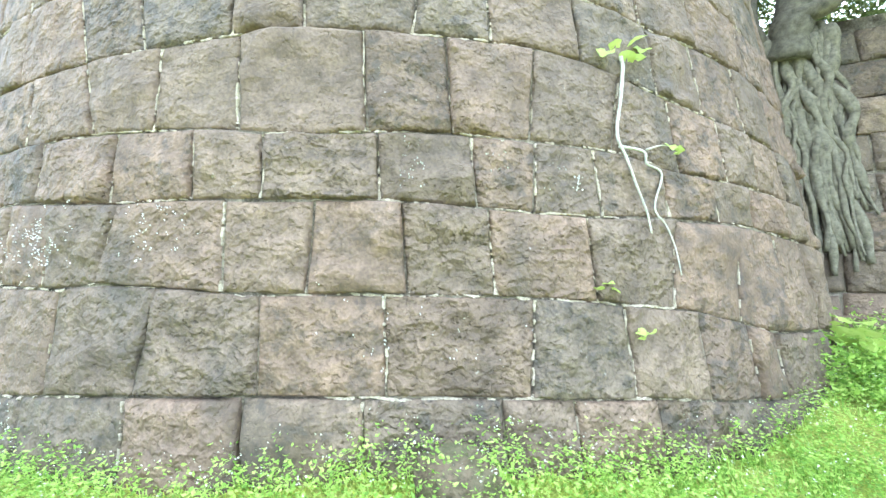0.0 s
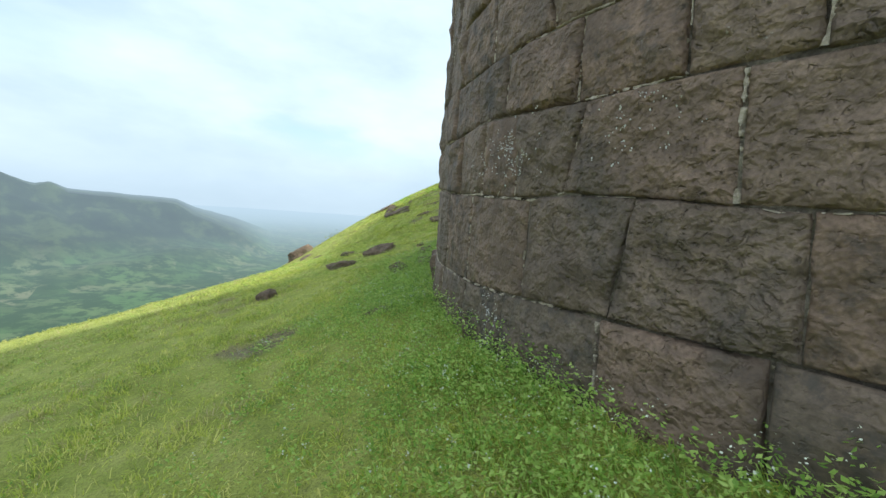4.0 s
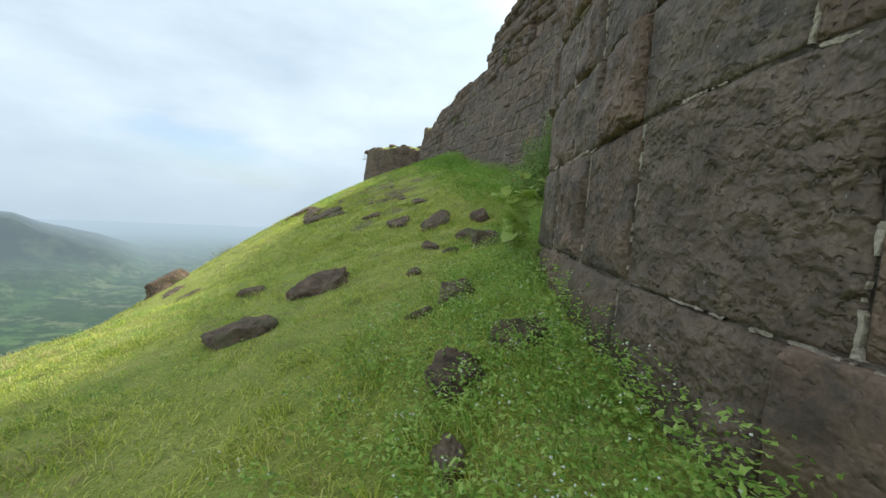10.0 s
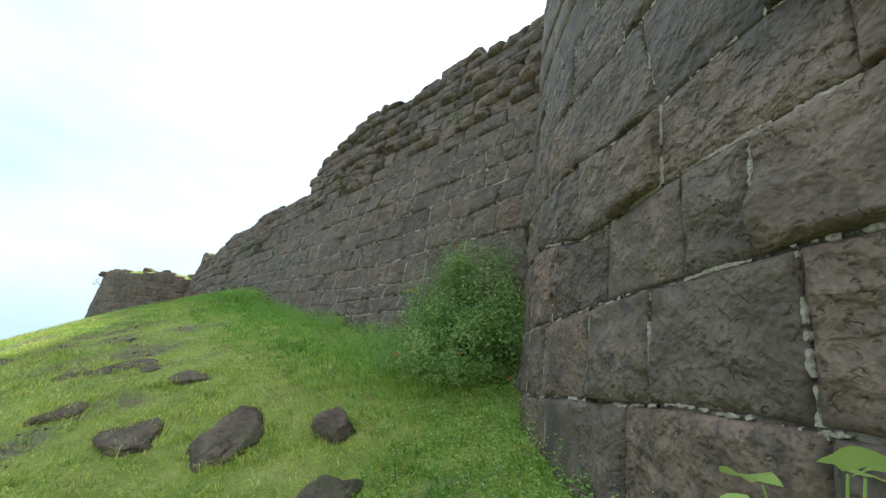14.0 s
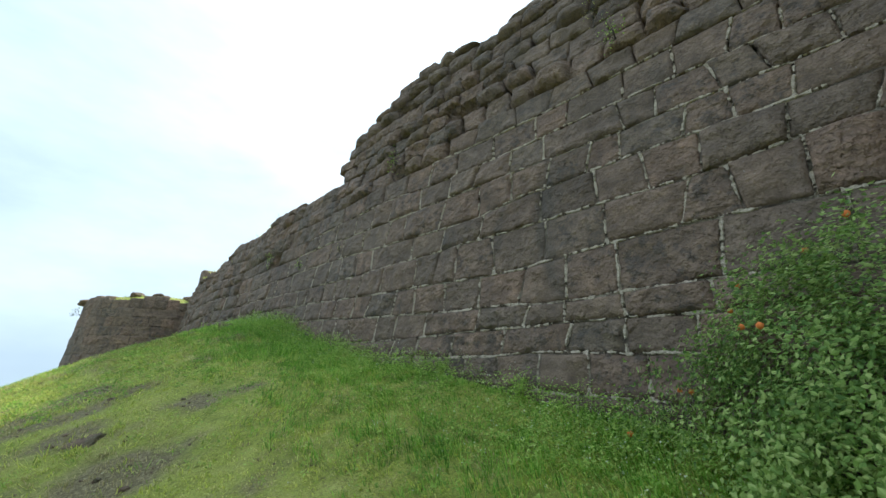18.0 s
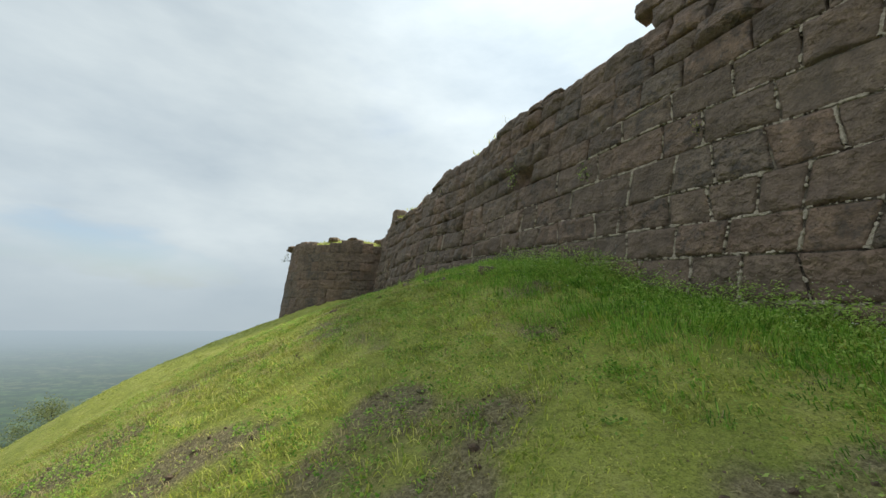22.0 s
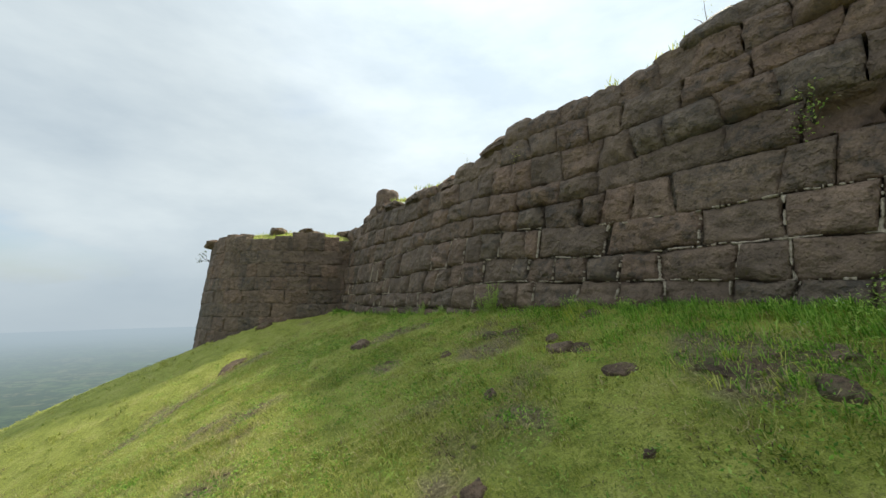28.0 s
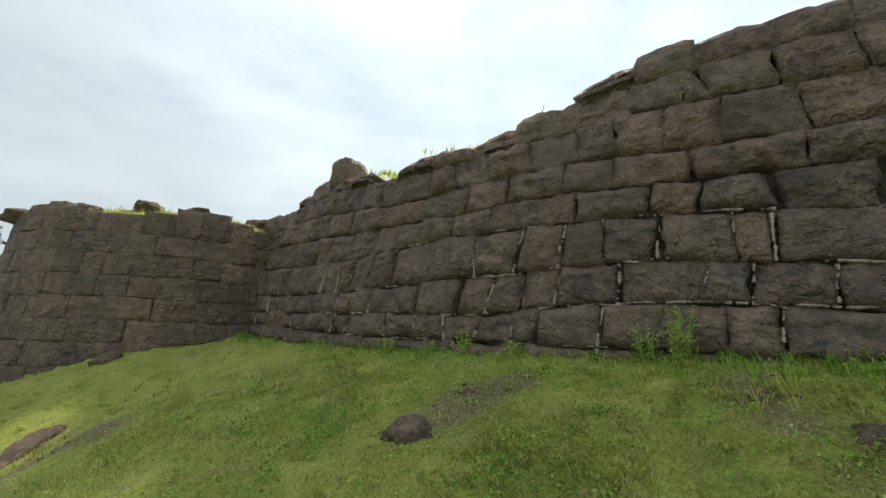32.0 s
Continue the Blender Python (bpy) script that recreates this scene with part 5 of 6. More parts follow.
def keep_dry(x, y):
    return np.clip(1.4 - path_distance(x, y) / 6, 0.0, 1) * np.clip(2.6 * bareness(x, y) * (1.25 - bareness(x, y)), 0.10, 1)


def foot_distance(x, y):
    out = np.empty(len(x))
    for a in range(0, len(x), 5000):
        out[a:a + 5000] = np.sqrt(((x[a:a + 5000, None] - foot_s[:, 0]) ** 2 + (y[a:a + 5000, None] - foot_s[:, 1]) ** 2).min(1))
    return out


def keep_foot(x, y):
    d = foot_distance(x, y)
    reach = np.interp(y, [8, 15, 22, 25, 30], [1.6, 2.3, 1.7, 0.7, 0.4])
    return np.where((d < reach) & (y > 8.6), np.clip(1.2 - d / reach, 0, 1), 0) * np.interp(y, [22, 25], [1.0, 0.35])


def keep_lush(x, y):
    return keep_near(x, y) * np.interp(y, [17.5, 21.5], [1.0, 0.0])


def keep_hill(x, y):
    return np.clip(1.25 - path_distance(x, y) / 5.0, 0.0, 1) * np.clip(1.1 - 1.1 * bareness(x, y), 0.16, 1) * np.clip(0.8 + 1.1 * fbm(x, y, 3.0, 2, 61), 0.25, 1) * np.interp(y, [17.5, 21.5], [0.0, 1.0])


blades("short_grass", 160000, (-6, 4.5), (-5.5, 21.5), keep_lush, 0.092, 0.0066, GRASS, "short yellow-green meadow grass with worn patches", 41, 1.35)
blades("hill_grass", 158000, (-8, 2), (17.5, 31), keep_hill, 0.072, 0.0060, HILLGRASS, "cropped olive-green grass on the hilltop", 49, 1.25)
blades("slope_grass", 55000, (-16, 5), (-7, 40), keep_far, 0.075, 0.0090, HILLGRASS, "olive-green grass on the falling slope", 42, 1.25)
blades("dry_grass", 92000, (-9, 3), (-3, 33), keep_dry, 0.085, 0.0050, DRYGRASS, "thin straw-coloured grass on the worn patches", 44, 1.25)


def keep_bastion_foot(x, y):
    d = foot_distance(x, y)
    return np.where(y < 9, np.clip(1.2 - d / np.interp(y, [-6, 4, 9], [1.4, 1.0, 0.8]), 0, 1), 0)


blades("wall_foot_grass", 44000, (-3, 9), (-6, 9), keep_bastion_foot, 0.17, 0.0070, WEED, "tall fresh grass among the weeds at the bastion's foot", 47, 0.8)


def keep_round_boulders(x, y):
    """A collar of longer grass where a boulder meets the turf."""
    out = np.zeros(len(x))
    for bx, by, w, h in BOULDERS:
        d = np.hypot(x - bx, y - by) / w
        out = np.maximum(out, np.clip(1 - np.abs(d - 0.50) / 0.20, 0, 1) + (0.35 if h < 0.36 * w else 0.0) * (d < 0.5))
    return np.clip(out, 0, 1)


blades("collar_grass", 30000, (-6, 1.5), (2, 29), keep_round_boulders, 0.135, 0.0062, GRASS, "longer grass leaning over the edges of the boulders", 48, 1.0)


def clumps(seed, scale, limit):
    """Keeps blades to small clumps strewn over the meadow."""
    def keep(x, y):
        return np.clip((fbm(x, y, scale, 2, seed) - limit) * 9, 0, 1) * np.clip(1.3 - path_distance(x, y) / 7, 0, 1) * (y > 6)
    return keep


blades("dead_weeds", 46000, (-9, 4), (6, 33), clumps(71, 3.2, 0.20), 0.058, 0.0055, DEADWEED, "low grey-brown dead weed clumps in the grass", 45, 1.1)
blades("fresh_grass", 40000, (-7, 4), (6, 33), clumps(72, 2.3, 0.20), 0.090, 0.0060, WEED, "lusher green grass clumps in the meadow", 46, 1.1)
blades("foot_grass", 105000, (-3.5, 3), (8, 35), keep_foot, 0.135, 0.0062, LUSHGRASS, "taller fresh green grass along the wall's foot", 43, 0.85)


def leaf_cloud(centres, normals, sizes, rng, aspect=0.55, simple=False):
    """Pointed leaves, each folded along its rib: two triangles a side."""
    n = len(centres)
    t = rng.normal(size=(n, 3))
    t -= normals * (t * normals).sum(1, keepdims=True)
    t /= np.linalg.norm(t, axis=1, keepdims=True)
    b = np.cross(normals, t)
    s = sizes[:, None]
    v = np.stack([centres - t * s * 0.5, centres + b * s * aspect * 0.5 - normals * s * 0.10 + t * s * -0.08, centres + t * s * 0.5,
                  centres - b * s * aspect * 0.5 - normals * s * 0.10 + t * s * -0.08, centres + normals * s * 0.04], 1).reshape(-1, 3)
    if simple:
        o = np.arange(n)[:, None] * 4
        return v.reshape(-1, 5, 3)[:, :4].reshape(-1, 3), np.concatenate([o + [0, 1, 2], o + [0, 2, 3]], 1).reshape(-1, 3)
    o = np.arange(n)[:, None] * 5
    tri = np.concatenate([o + [0, 1, 4], o + [1, 2, 4], o + [2, 3, 4], o + [3, 0, 4]], 1).reshape(-1, 3)
    return v, tri


def random_normals(n, rng, up=0.7):
    v = rng.normal(size=(n, 3))
    v[:, 2] = np.abs(v[:, 2]) + up
    return v / np.linalg.norm(v, axis=1, keepdims=True)


def build_weeds():
    """Low leafy plants with small white flowers, thick along the bastion's foot."""
    rng = np.random.default_rng(51)
    x, y = rng.uniform(-3, 9.5, 90000), rng.uniform(-6, 22, 90000)
    d = foot_distance(x, y)
    reach = np.interp(y, [-6, 0, 4, 8, 10, 14, 22], [2.4, 1.9, 1.6, 1.2, 1.4, 1.5, 1.1])
    thin = np.interp(y, [-6, 6, 9, 14, 22], [1, 1, 0.85, 0.75, 0.65])
    patch = 0.75 + 0.7 * fbm(x, y, 0.7, 2, 19)
    ok = ~behind(x, y) & (rng.random(len(x)) < np.clip(1.2 - d / reach, 0, 1) * thin * np.clip(patch, 0.1, 1))
    x, y, d = x[ok][:7600], y[ok][:7600], d[ok][:7600]
    z = height(x, y)
    tall = rng.uniform(0.11, 0.29, len(x)) * (0.7 + 0.6 * np.clip(1 - d / 1.0, 0, 1))
    cs, ss = [], []
    for k in range(20):
        f = rng.random(len(x)) ** 0.7
        a = rng.uniform(0, 2 * np.pi, len(x))
        r = rng.uniform(0.02, 0.13, len(x)) * (1.15 - 0.4 * f)
        cs.append(np.stack([x + np.cos(a) * r, y + np.sin(a) * r, z + tall * f], 1))
        ss.append(rng.uniform(0.016, 0.040, len(x)))
    c, s = np.vstack(cs), np.concatenate(ss)
    v, tri = leaf_cloud(c, random_normals(len(c), rng, 1.3), s, rng, 0.55, True)
    tagged(new("weeds", soup("weeds", v, tri, WEED)), "dense low green weeds along the wall's foot", "weeds", kind="stuff")
    # scattered small herbs in the turf
    hx, hy = rng.uniform(-7.5, 3, 9500), rng.uniform(-3, 31, 9500)
    ok = ~behind(hx, hy) & (fbm(hx, hy, 0.9, 2, 27) > -0.12)
    hx, hy = hx[ok], hy[ok]
    hz, m = height(hx, hy), len(hx)
    c = np.repeat(np.stack([hx, hy, hz + 0.025], 1), 10, 0) + rng.normal(0, 1, (m * 10, 3)) * np.array([0.050, 0.050, 0.022])
    v, tri = leaf_cloud(c, random_normals(len(c), rng, 0.9), rng.uniform(0.012, 0.036, len(c)), rng, simple=True)
    tagged(new("turf_herbs", soup("turf_herbs", v, tri, WEED)), "small leafy herbs scattered through the turf", "weeds", kind="stuff")
    # denser, darker herbs on the hilltop
    hx, hy = rng.uniform(-6.5, 0.5, 9000), rng.uniform(17, 30, 9000)
    ok = ~behind(hx, hy) & (path_distance(hx, hy) < 5.5) & (fbm(hx, hy, 1.8, 3, 28) > 0.0)
    hx, hy = hx[ok], hy[ok]
    m = len(hx)
    c = np.repeat(np.stack([hx, hy, height(hx, hy) + 0.024], 1), 12, 0) + rng.normal(0, 1, (m * 12, 3)) * np.array([0.042, 0.042, 0.020])
    v, tri = leaf_cloud(c, random_normals(len(c), rng, 0.6), rng.uniform(0.012, 0.034, len(c)), rng, simple=True)
    tagged(new("hill_herbs", soup("hill_herbs", v, tri, LUSHGRASS)), "dark green leafy herbs in clumps on the hilltop", "weeds", kind="stuff")
    pick = rng.random(len(x)) < 0.30
    fx, fy, fz = x[pick], y[pick], z[pick] + tall[pick] * 1.08
    cs = np.vstack([np.stack([fx + rng.normal(0, 0.02, len(fx)), fy + rng.normal(0, 0.02, len(fx)), fz + rng.normal(0, 0.012, len(fx))], 1) for _ in range(4)])
    xs, ys = rng.uniform(-4, 0.5, 700), rng.uniform(-3, 15, 700)
    ok = ~behind(xs, ys)
    cs = np.vstack([cs, np.stack([xs[ok], ys[ok], height(xs[ok], ys[ok]) + rng.uniform(0.09, 0.16, ok.sum())], 1)])
    v, tri = leaf_cloud(cs, random_normals(len(cs), rng, 1.2), rng.uniform(0.008, 0.015, len(cs)), rng, 0.9)
    tagged(new("small_flowers", soup("small_flowers", v, tri, PETAL)), "tiny white flowers among the weeds", "flowers", kind="stuff")
    # grass tufts on the broken wall head and on the far bastion
    ty = rng.uniform(19.8, 34, 260)
    tz = np.interp(ty, top_y, top_z)
    tx = curtain_x(ty, tz) + rng.uniform(0.0, 0.6, 260)
    ok = fbm(ty, ty * 0, 0.8, 2, 23) > 0.05
    p1 = np.stack([tx, ty, tz + 0.02], 1)[ok]
    r, a = (FR - 0.45) * np.sqrt(rng.random(2600)), rng.uniform(0, 2 * np.pi, 2600)
    p2 = np.stack([FX + r * np.cos(a), FY + r * np.sin(a), bank_height(FX + r * np.cos(a), FY + r * np.sin(a)) - 0.01], 1)
    pts = np.vstack([np.repeat(p1, 9, 0), p2])
    n = len(pts)
    L, a = rng.uniform(0.05, 0.13, n), rng.uniform(0, 2 * np.pi, n)
    side = np.stack([-np.sin(a), np.cos(a), 0 * a], 1) * 0.012
    pts = pts + np.stack([rng.normal(0, 0.05, n), rng.normal(0, 0.05, n), 0 * a], 1)
    tip = pts + np.stack([np.cos(a) * L * 0.5, np.sin(a) * L * 0.5, L], 1)
    v = np.stack([pts - side, pts + side, tip], 1).reshape(-1, 3)
    tagged(new("wall_top_grass", soup("wall_top_grass", v, np.arange(n * 3).reshape(-1, 3), GRASS)), "tufts of yellowish grass on the broken wall tops", "grass", kind="stuff")


build_weeds()


# plants ------------------------------------------------------------
def build_bush():
    rng = np.random.default_rng(61)
    base = new("bush")
    base.location = (1.95, 11.1, 1.72)
    tagged(base, "round leafy green bush with small orange flowers in the wall's corner", "bush")
    r = random.Random(5)
    tips = []
    for k in range(11):
        a, s = 2 * math.pi * k / 11 + r.uniform(-.2, .2), r.uniform(0.35, 0.85)
        end = Vector((math.cos(a) * s * 0.8, math.sin(a) * s * 0.8, r.uniform(0.5, 1.15)))
        mid = end * 0.5 + Vector((0, 0, 0.12))
        part("branch", tube("branch", [(0, 0, 0), mid, end], [0.022, 0.014, 0.005], DARKBARK, 5), base)
        tips.append(end)
    # clumps of leaves over an uneven dome
    lobes = [(0.05, 0.0, 1.42, .55, 45), (-0.30, 0.25, 0.80, .58, 40), (0.25, -0.30, 0.85, .55, 35), (-0.35, 0.85, 0.62, .52, 38), (0.0, 0.55, 1.2, .46, 30), (-0.55, -0.35, 0.50, .48, 32), (0.1, 0.85, 0.9, .42, 22), (-0.75, 0.25, 0.35, .38, 24), (0.0, -0.75, 0.45, .42, 30), (-0.15, -0.55, 0.95, .36, 24)]
    cls = []
    for x, y, z, w, k in lobes:
        q = rng.normal(size=(k, 3))
        q /= np.linalg.norm(q, axis=1, keepdims=True)
        cls.append(q * rng.uniform(0.60, 1.16, (k, 1)) * w + np.array([x, y, z]))
    cl = np.vstack(cls)
    n = len(cl)
    c = np.repeat(cl, 125, 0) + rng.normal(0, 0.092, (n * 125, 3))
    c = c[c[:, 2] > 0.05]
    nn = c - np.array([0, 0, 0.7])
    nn = nn / np.linalg.norm(nn, axis=1, keepdims=True) + rng.normal(0, 0.55, c.shape) + np.array([0, 0, 0.4])
    nn /= np.linalg.norm(nn, axis=1, keepdims=True)
    v, tri = leaf_cloud(c, nn, rng.uniform(0.024, 0.048, len(c)), rng, 0.62)
    tagged(part("leaves", soup("leaves", v, tri, BUSHLEAF), base), kind="stuff")
    pick = c[rng.choice(len(c), 900, False)]
    out = np.linalg.norm((pick - np.array([-.1, .1, 0.75])) / np.array([0.8, 0.9, 1.05]), axis=1)
    for p in pick[out > 1.0][:26]:
        bm = bmesh.new()
        bmesh.ops.create_icosphere(bm, subdivisions=1, radius=0.022)
        for q in bm.verts:
            q.co *= r.uniform(0.7, 1.25)
        ob = part("flower", bm_mesh("flower", bm, ORANGE), base, "small orange flower head")
        ob.location = Vector(p)


def heart_leaf(size, droop, seed):
    """A round leaf with a notch at the stalk, shallow lobes and a raised rim."""
    rng = random.Random(seed)
    bm = bmesh.new()
    mid = bm.verts.new((0.34 * size, 0, 0))
    rings = []
    for f in (0.5, 1.0):
        ring = []
        for k in range(25):
            a = math.radians(-168 + 336 * k / 24)
            r = 0.56 * size * f * (1 + 0.07 * math.cos(5 * a) + rng.uniform(-0.03, 0.03)) * (1 - 0.32 * (abs(a) > 2.6))
            x, y = 0.34 * size + r * math.cos(a), r * math.sin(a) * 1.06
            z = 0.16 * size * f * f * abs(math.sin(a)) - droop * max(x, 0) ** 2 / size + 0.05 * size * f * math.sin(4 * a + seed)
            ring.append(bm.verts.new((x, y, z)))
        rings.append(ring)
    for k in range(24):
        bm.faces.new((mid, rings[0][k], rings[0][k + 1]))
        bm.faces.new((rings[0][k], rings[1][k], rings[1][k + 1], rings[0][k + 1]))
    return bm_mesh("leaf", bm, BIGLEAF)


def build_broad_plant(name, place, count, tall, leaf, label, seed):
    """A few thin bent stems, each carrying overlapping leaves towards its head."""
    r = random.Random(seed)
    base = new(name)
    base.location = place
    tagged(base, label, "plant")
    stems = max(3, count // 5)
    for k in range(stems):
        a, h = 2.4 * k + r.uniform(-.3, .3), tall * r.uniform(0.72, 1.0)
        s = leaf * r.uniform(0.3, 1.25)
        top = Vector((math.cos(a) * s, math.sin(a) * s, h))
        bend = top * 0.5 + Vector((r.uniform(-.04, .04), r.uniform(-.04, .04), 0)) - Vector((math.cos(a), math.sin(a), 0)) * s * 0.25
        stem = part("stalk", tube("stalk", [(0, 0, -0.03), bend, top], [0.0065, 0.0050, 0.0035], BIGLEAF, 6), base)
        for j in range(count // stems + 1):
            f = 1 - 0.13 * j * r.uniform(0.6, 1.3)
            at = bend.lerp(top, 2 * f - 1) if f > 0.5 else bend * (2 * f)
            b = a + 2.2 * j + r.uniform(-.4, .4)
            lf = part("leaf", heart_leaf(leaf * r.uniform(0.65, 1.1), r.uniform(0.1, 0.5), k * 9 + j), stem)
            lf.matrix_basis = Matrix.Translation(at) @ pose(0, 0, 0, r.uniform(-22, 22), r.uniform(-35, 30), math.degrees(b))


def wall_curve(points, lift=0.02):
    s, z = np.array(points).T
    return bastion(s, z, np.full(len(s), lift + 0.03))


def smooth_path(p, n=5):
    p = np.asarray(p, float)
    t = np.linspace(0, len(p) - 1, (len(p) - 1) * n + 1)
    i = np.clip(t.astype(int), 0, len(p) - 2)
    u = (t - i)[:, None]
    g = np.gradient(p, axis=0)
    a, b, c, d = p[i], p[i + 1], g[i], g[i + 1]
    return a * (2 * u ** 3 - 3 * u ** 2 + 1) + c * (u ** 3 - 2 * u ** 2 + u) + b * (-2 * u ** 3 + 3 * u ** 2) + d * (u ** 3 - u ** 2)


def build_sapling():
    """A young fig rooted in a joint of the bastion, with pale roots down its face."""
    base = new("fig_sapling")
    base.location = bastion(np.array([-8.94]), np.array([3.36]), np.array([0.02]))[0]
    tagged(base, "young fig sapling with pale roots running down the bastion's stones", "plant")
    inv = -Vector(base.location)
    runs = [([(-8.94, 3.50), (-8.94, 3.41), (-8.87, 3.16), (-8.78, 2.87), (-8.83, 2.70), (-8.88, 2.50), (-8.93, 2.32), (-8.94, 2.17)], 0.013),
            ([(-8.78, 2.78), (-9.00, 2.77), (-9.01, 2.68), (-9.14, 2.62), (-9.01, 2.36), (-9.09, 2.24), (-9.14, 2.08), (-9.15, 1.89)], 0.009),
            ([(-9.03, 2.79), (-9.21, 2.85), (-9.39, 2.85)], 0.006),
            ([(-8.55, 5.57), (-8.56, 5.14), (-8.46, 4.64), (-8.62, 4.58), (-8.61, 4.25), (-8.63, 3.98)], 0.011),
            ([(-10.82, 5.84), (-10.66, 5.44), (-10.69, 5.25), (-10.54, 4.80), (-10.40, 4.49)], 0.010)]
    for pts, r in runs:
        p = smooth_path(wall_curve(pts))
        rad = np.linspace(r * 1.25, r * 0.45, len(p))
        part("root", tube("root", [Vector(q) + inv for q in p], rad, PALEBARK, 6), base)
    r = random.Random(8)
    for k, (s, z, size) in enumerate([(-8.81, 3.52, .11), (-8.9, 3.56, .08), (-9.06, 3.62, .13), (-9.08, 3.50, .10), (-9.2, 3.62, .11), (-8.99, 3.47, .10), (-9.27, 2.86, .08), (-9.33, 2.82, .07),
                                      (-11.0, 5.98, .12), (-8.48, 1.80, .07), (-8.53, 1.77, .06), (-8.44, 1.76, .06), (-8.72, 1.47, .07), (-8.68, 1.5, .06), (-8.78, 1.49, .06)]):
        lf = part("leaf", heart_leaf(size, 0.3, k), base)
        q = Vector(bastion(np.array([s]), np.array([z]), np.array([0.05]))[0]) + inv
        th = s / BR
        lf.matrix_basis = Matrix.Translation(q) @ pose(0, 0, 0, r.uniform(-40, 40), r.uniform(-40, 40), 180 - math.degrees(th) + r.uniform(-70, 70))


def build_fig_tree():
    """The old fig in the corner past the bastion: a sheet of roots on the wall, a bent trunk and a thin crown, widened
    out of view to shade the wall.
    """
    r = random.Random(12)
    base = new("fig_tree")
    base.location = (8.75, -1.9, 1.25)
    tagged(base, "old strangler fig gripping the wall with a sheet of pale roots", "tree")
    inv = -Vector(base.location)
    on = lambda s, z, lift: Vector(east_face(s, z, lift)) + inv
    for k in range(46):
        f = k / 45
        s0, s1 = 0.10 + 0.80 * f + r.uniform(-.05, .05), 0.12 + 1.02 * f + r.uniform(-.07, .07)
        z0, z1 = 5.75 + r.uniform(-.1, .15), (3.75 if f < 0.06 else 2.25 + 0.5 * abs(f - 0.6) + r.uniform(-.15, .9))
        lift = r.uniform(0.08, 0.26)
        pts = []
        for j in range(10):
            q = j / 9
            wander = (0.06 * math.sin(r.uniform(1.2, 2.6) * j + 5.3 * k) + r.uniform(-.09, .09)) * math.sin(math.pi * min(q * 1.4, 1) * 0.9)
            pts.append(on(s0 + (s1 - s0) * (0.35 * q + 0.65 * q * q) + wander, z0 + (z1 - z0) * q, lift * (1 - 0.45 * q) + r.uniform(-.03, .03)))
        p = smooth_path(pts, 3)
        thick = 0.016 if f < 0.06 else r.choice([0.028, 0.036, 0.05, 0.065, 0.085])
        rad = np.linspace(thick * 1.2, thick * 0.65, len(p)) * (1 + 0.22 * np.sin(np.arange(len(p)) * 1.1 + k))
        part("root", tube("root", p, rad, BARK, 7), base)
    ways = [("trunk", [(0.46, 5.35, .12), (0.5, 5.8, .22), (0.58, 6.25, .3), (0.82, 6.65, .35), (1.12, 7.05, .4), (1.4, 7.35, .45), (1.7, 8.0, .6)], 0.29, 0.11, OLDBARK),
            ("limb", [(0.62, 6.2, .35), (0.66, 6.6, .45), (0.78, 7.05, .5), (0.9, 7.45, .5), (0.98, 7.75, .5), (1.2, 8.2, .5), (1.18, 9.0, .6)], 0.16, 0.07, DARKBARK),
            ("limb", [(1.3, 7.32, .45), (1.0, 7.42, .5), (0.72, 7.6, .55), (0.46, 8.0, .6), (0.1, 8.2, .7)], 0.12, 0.05, DARKBARK),
            ("limb", [(0.4, 5.95, .3), (0.8, 6.0, .4), (1.14, 6.22, .4), (1.6, 6.45, .5), (2.3, 7.0, .6), (3.0, 7.8, .8)], 0.16, 0.06, OLDBARK),
            ("limb", [(0.14, 5.7, .2), (0.05, 6.15, .25), (0.12, 6.6, .3), (0.3, 6.9, .4), (0.2, 7.3, .5)], 0.09, 0.03, DARKBARK)]
    for what, way, thick, thin, bark in ways:
        p = smooth_path([on(*q) for q in way], 4)
        rad = np.linspace(thick, thin, len(p)) * (1 + 0.10 * np.sin(np.arange(len(p)) * 1.7))
        part(what, tube(what, p, rad, bark, 10), base)
    rng = np.random.default_rng(71)
    cs = []
    # clumps lifted over 1 m stand out of view, added to shade the wall
    for s, z, lift, w, h, count in [(0.3, 7.0, -.4, .7, .5, 70), (1.0, 7.6, -.6, .9, .6, 110), (0.3, 8.3, -.1, .7, .6, 80), (1.6, 8.2, .2, .9, .6, 110), (2.8, 7.4, .3, 1.0, .7, 120), (1.2, 9.2, .3, 1.0, .5, 90), (-.3, 7.5, -.9, .5, .4, 30), (4.2, 7.6, .2, 1.2, .8, 120), (1.5, 9.8, 1.4, 1.6, .5, 170), (3.6, 9.4, 1.8, 1.5, .6, 170), (-.6, 8.6, -1.2, .7, .5, 60), (1.5, 6.6, -.9, .8, .3, 90), (2.8, 6.7, -.9, .8, .4, 70), (3.6, 7.0, 1.6, 1.1, .8, 150), (5.0, 6.8, 2.2, 1.3, .9, 150)]:
        q = rng.normal(size=(count, 3)) * np.array([w, h, 0.45 if lift < 1 else 1.0]) + np.array([s, z, lift])
        cs.append(east_face(q[:, 0], np.maximum(q[:, 1], 6.25), q[:, 2]))
    cl = np.vstack(cs)
    c = np.repeat(cl, 36, 0) + rng.normal(0, 0.17, (len(cl) * 36, 3))
    v, tri = leaf_cloud(c + np.array(inv), random_normals(len(c), rng, 0.4), rng.uniform(0.06, 0.115, len(c)), rng, 0.5)
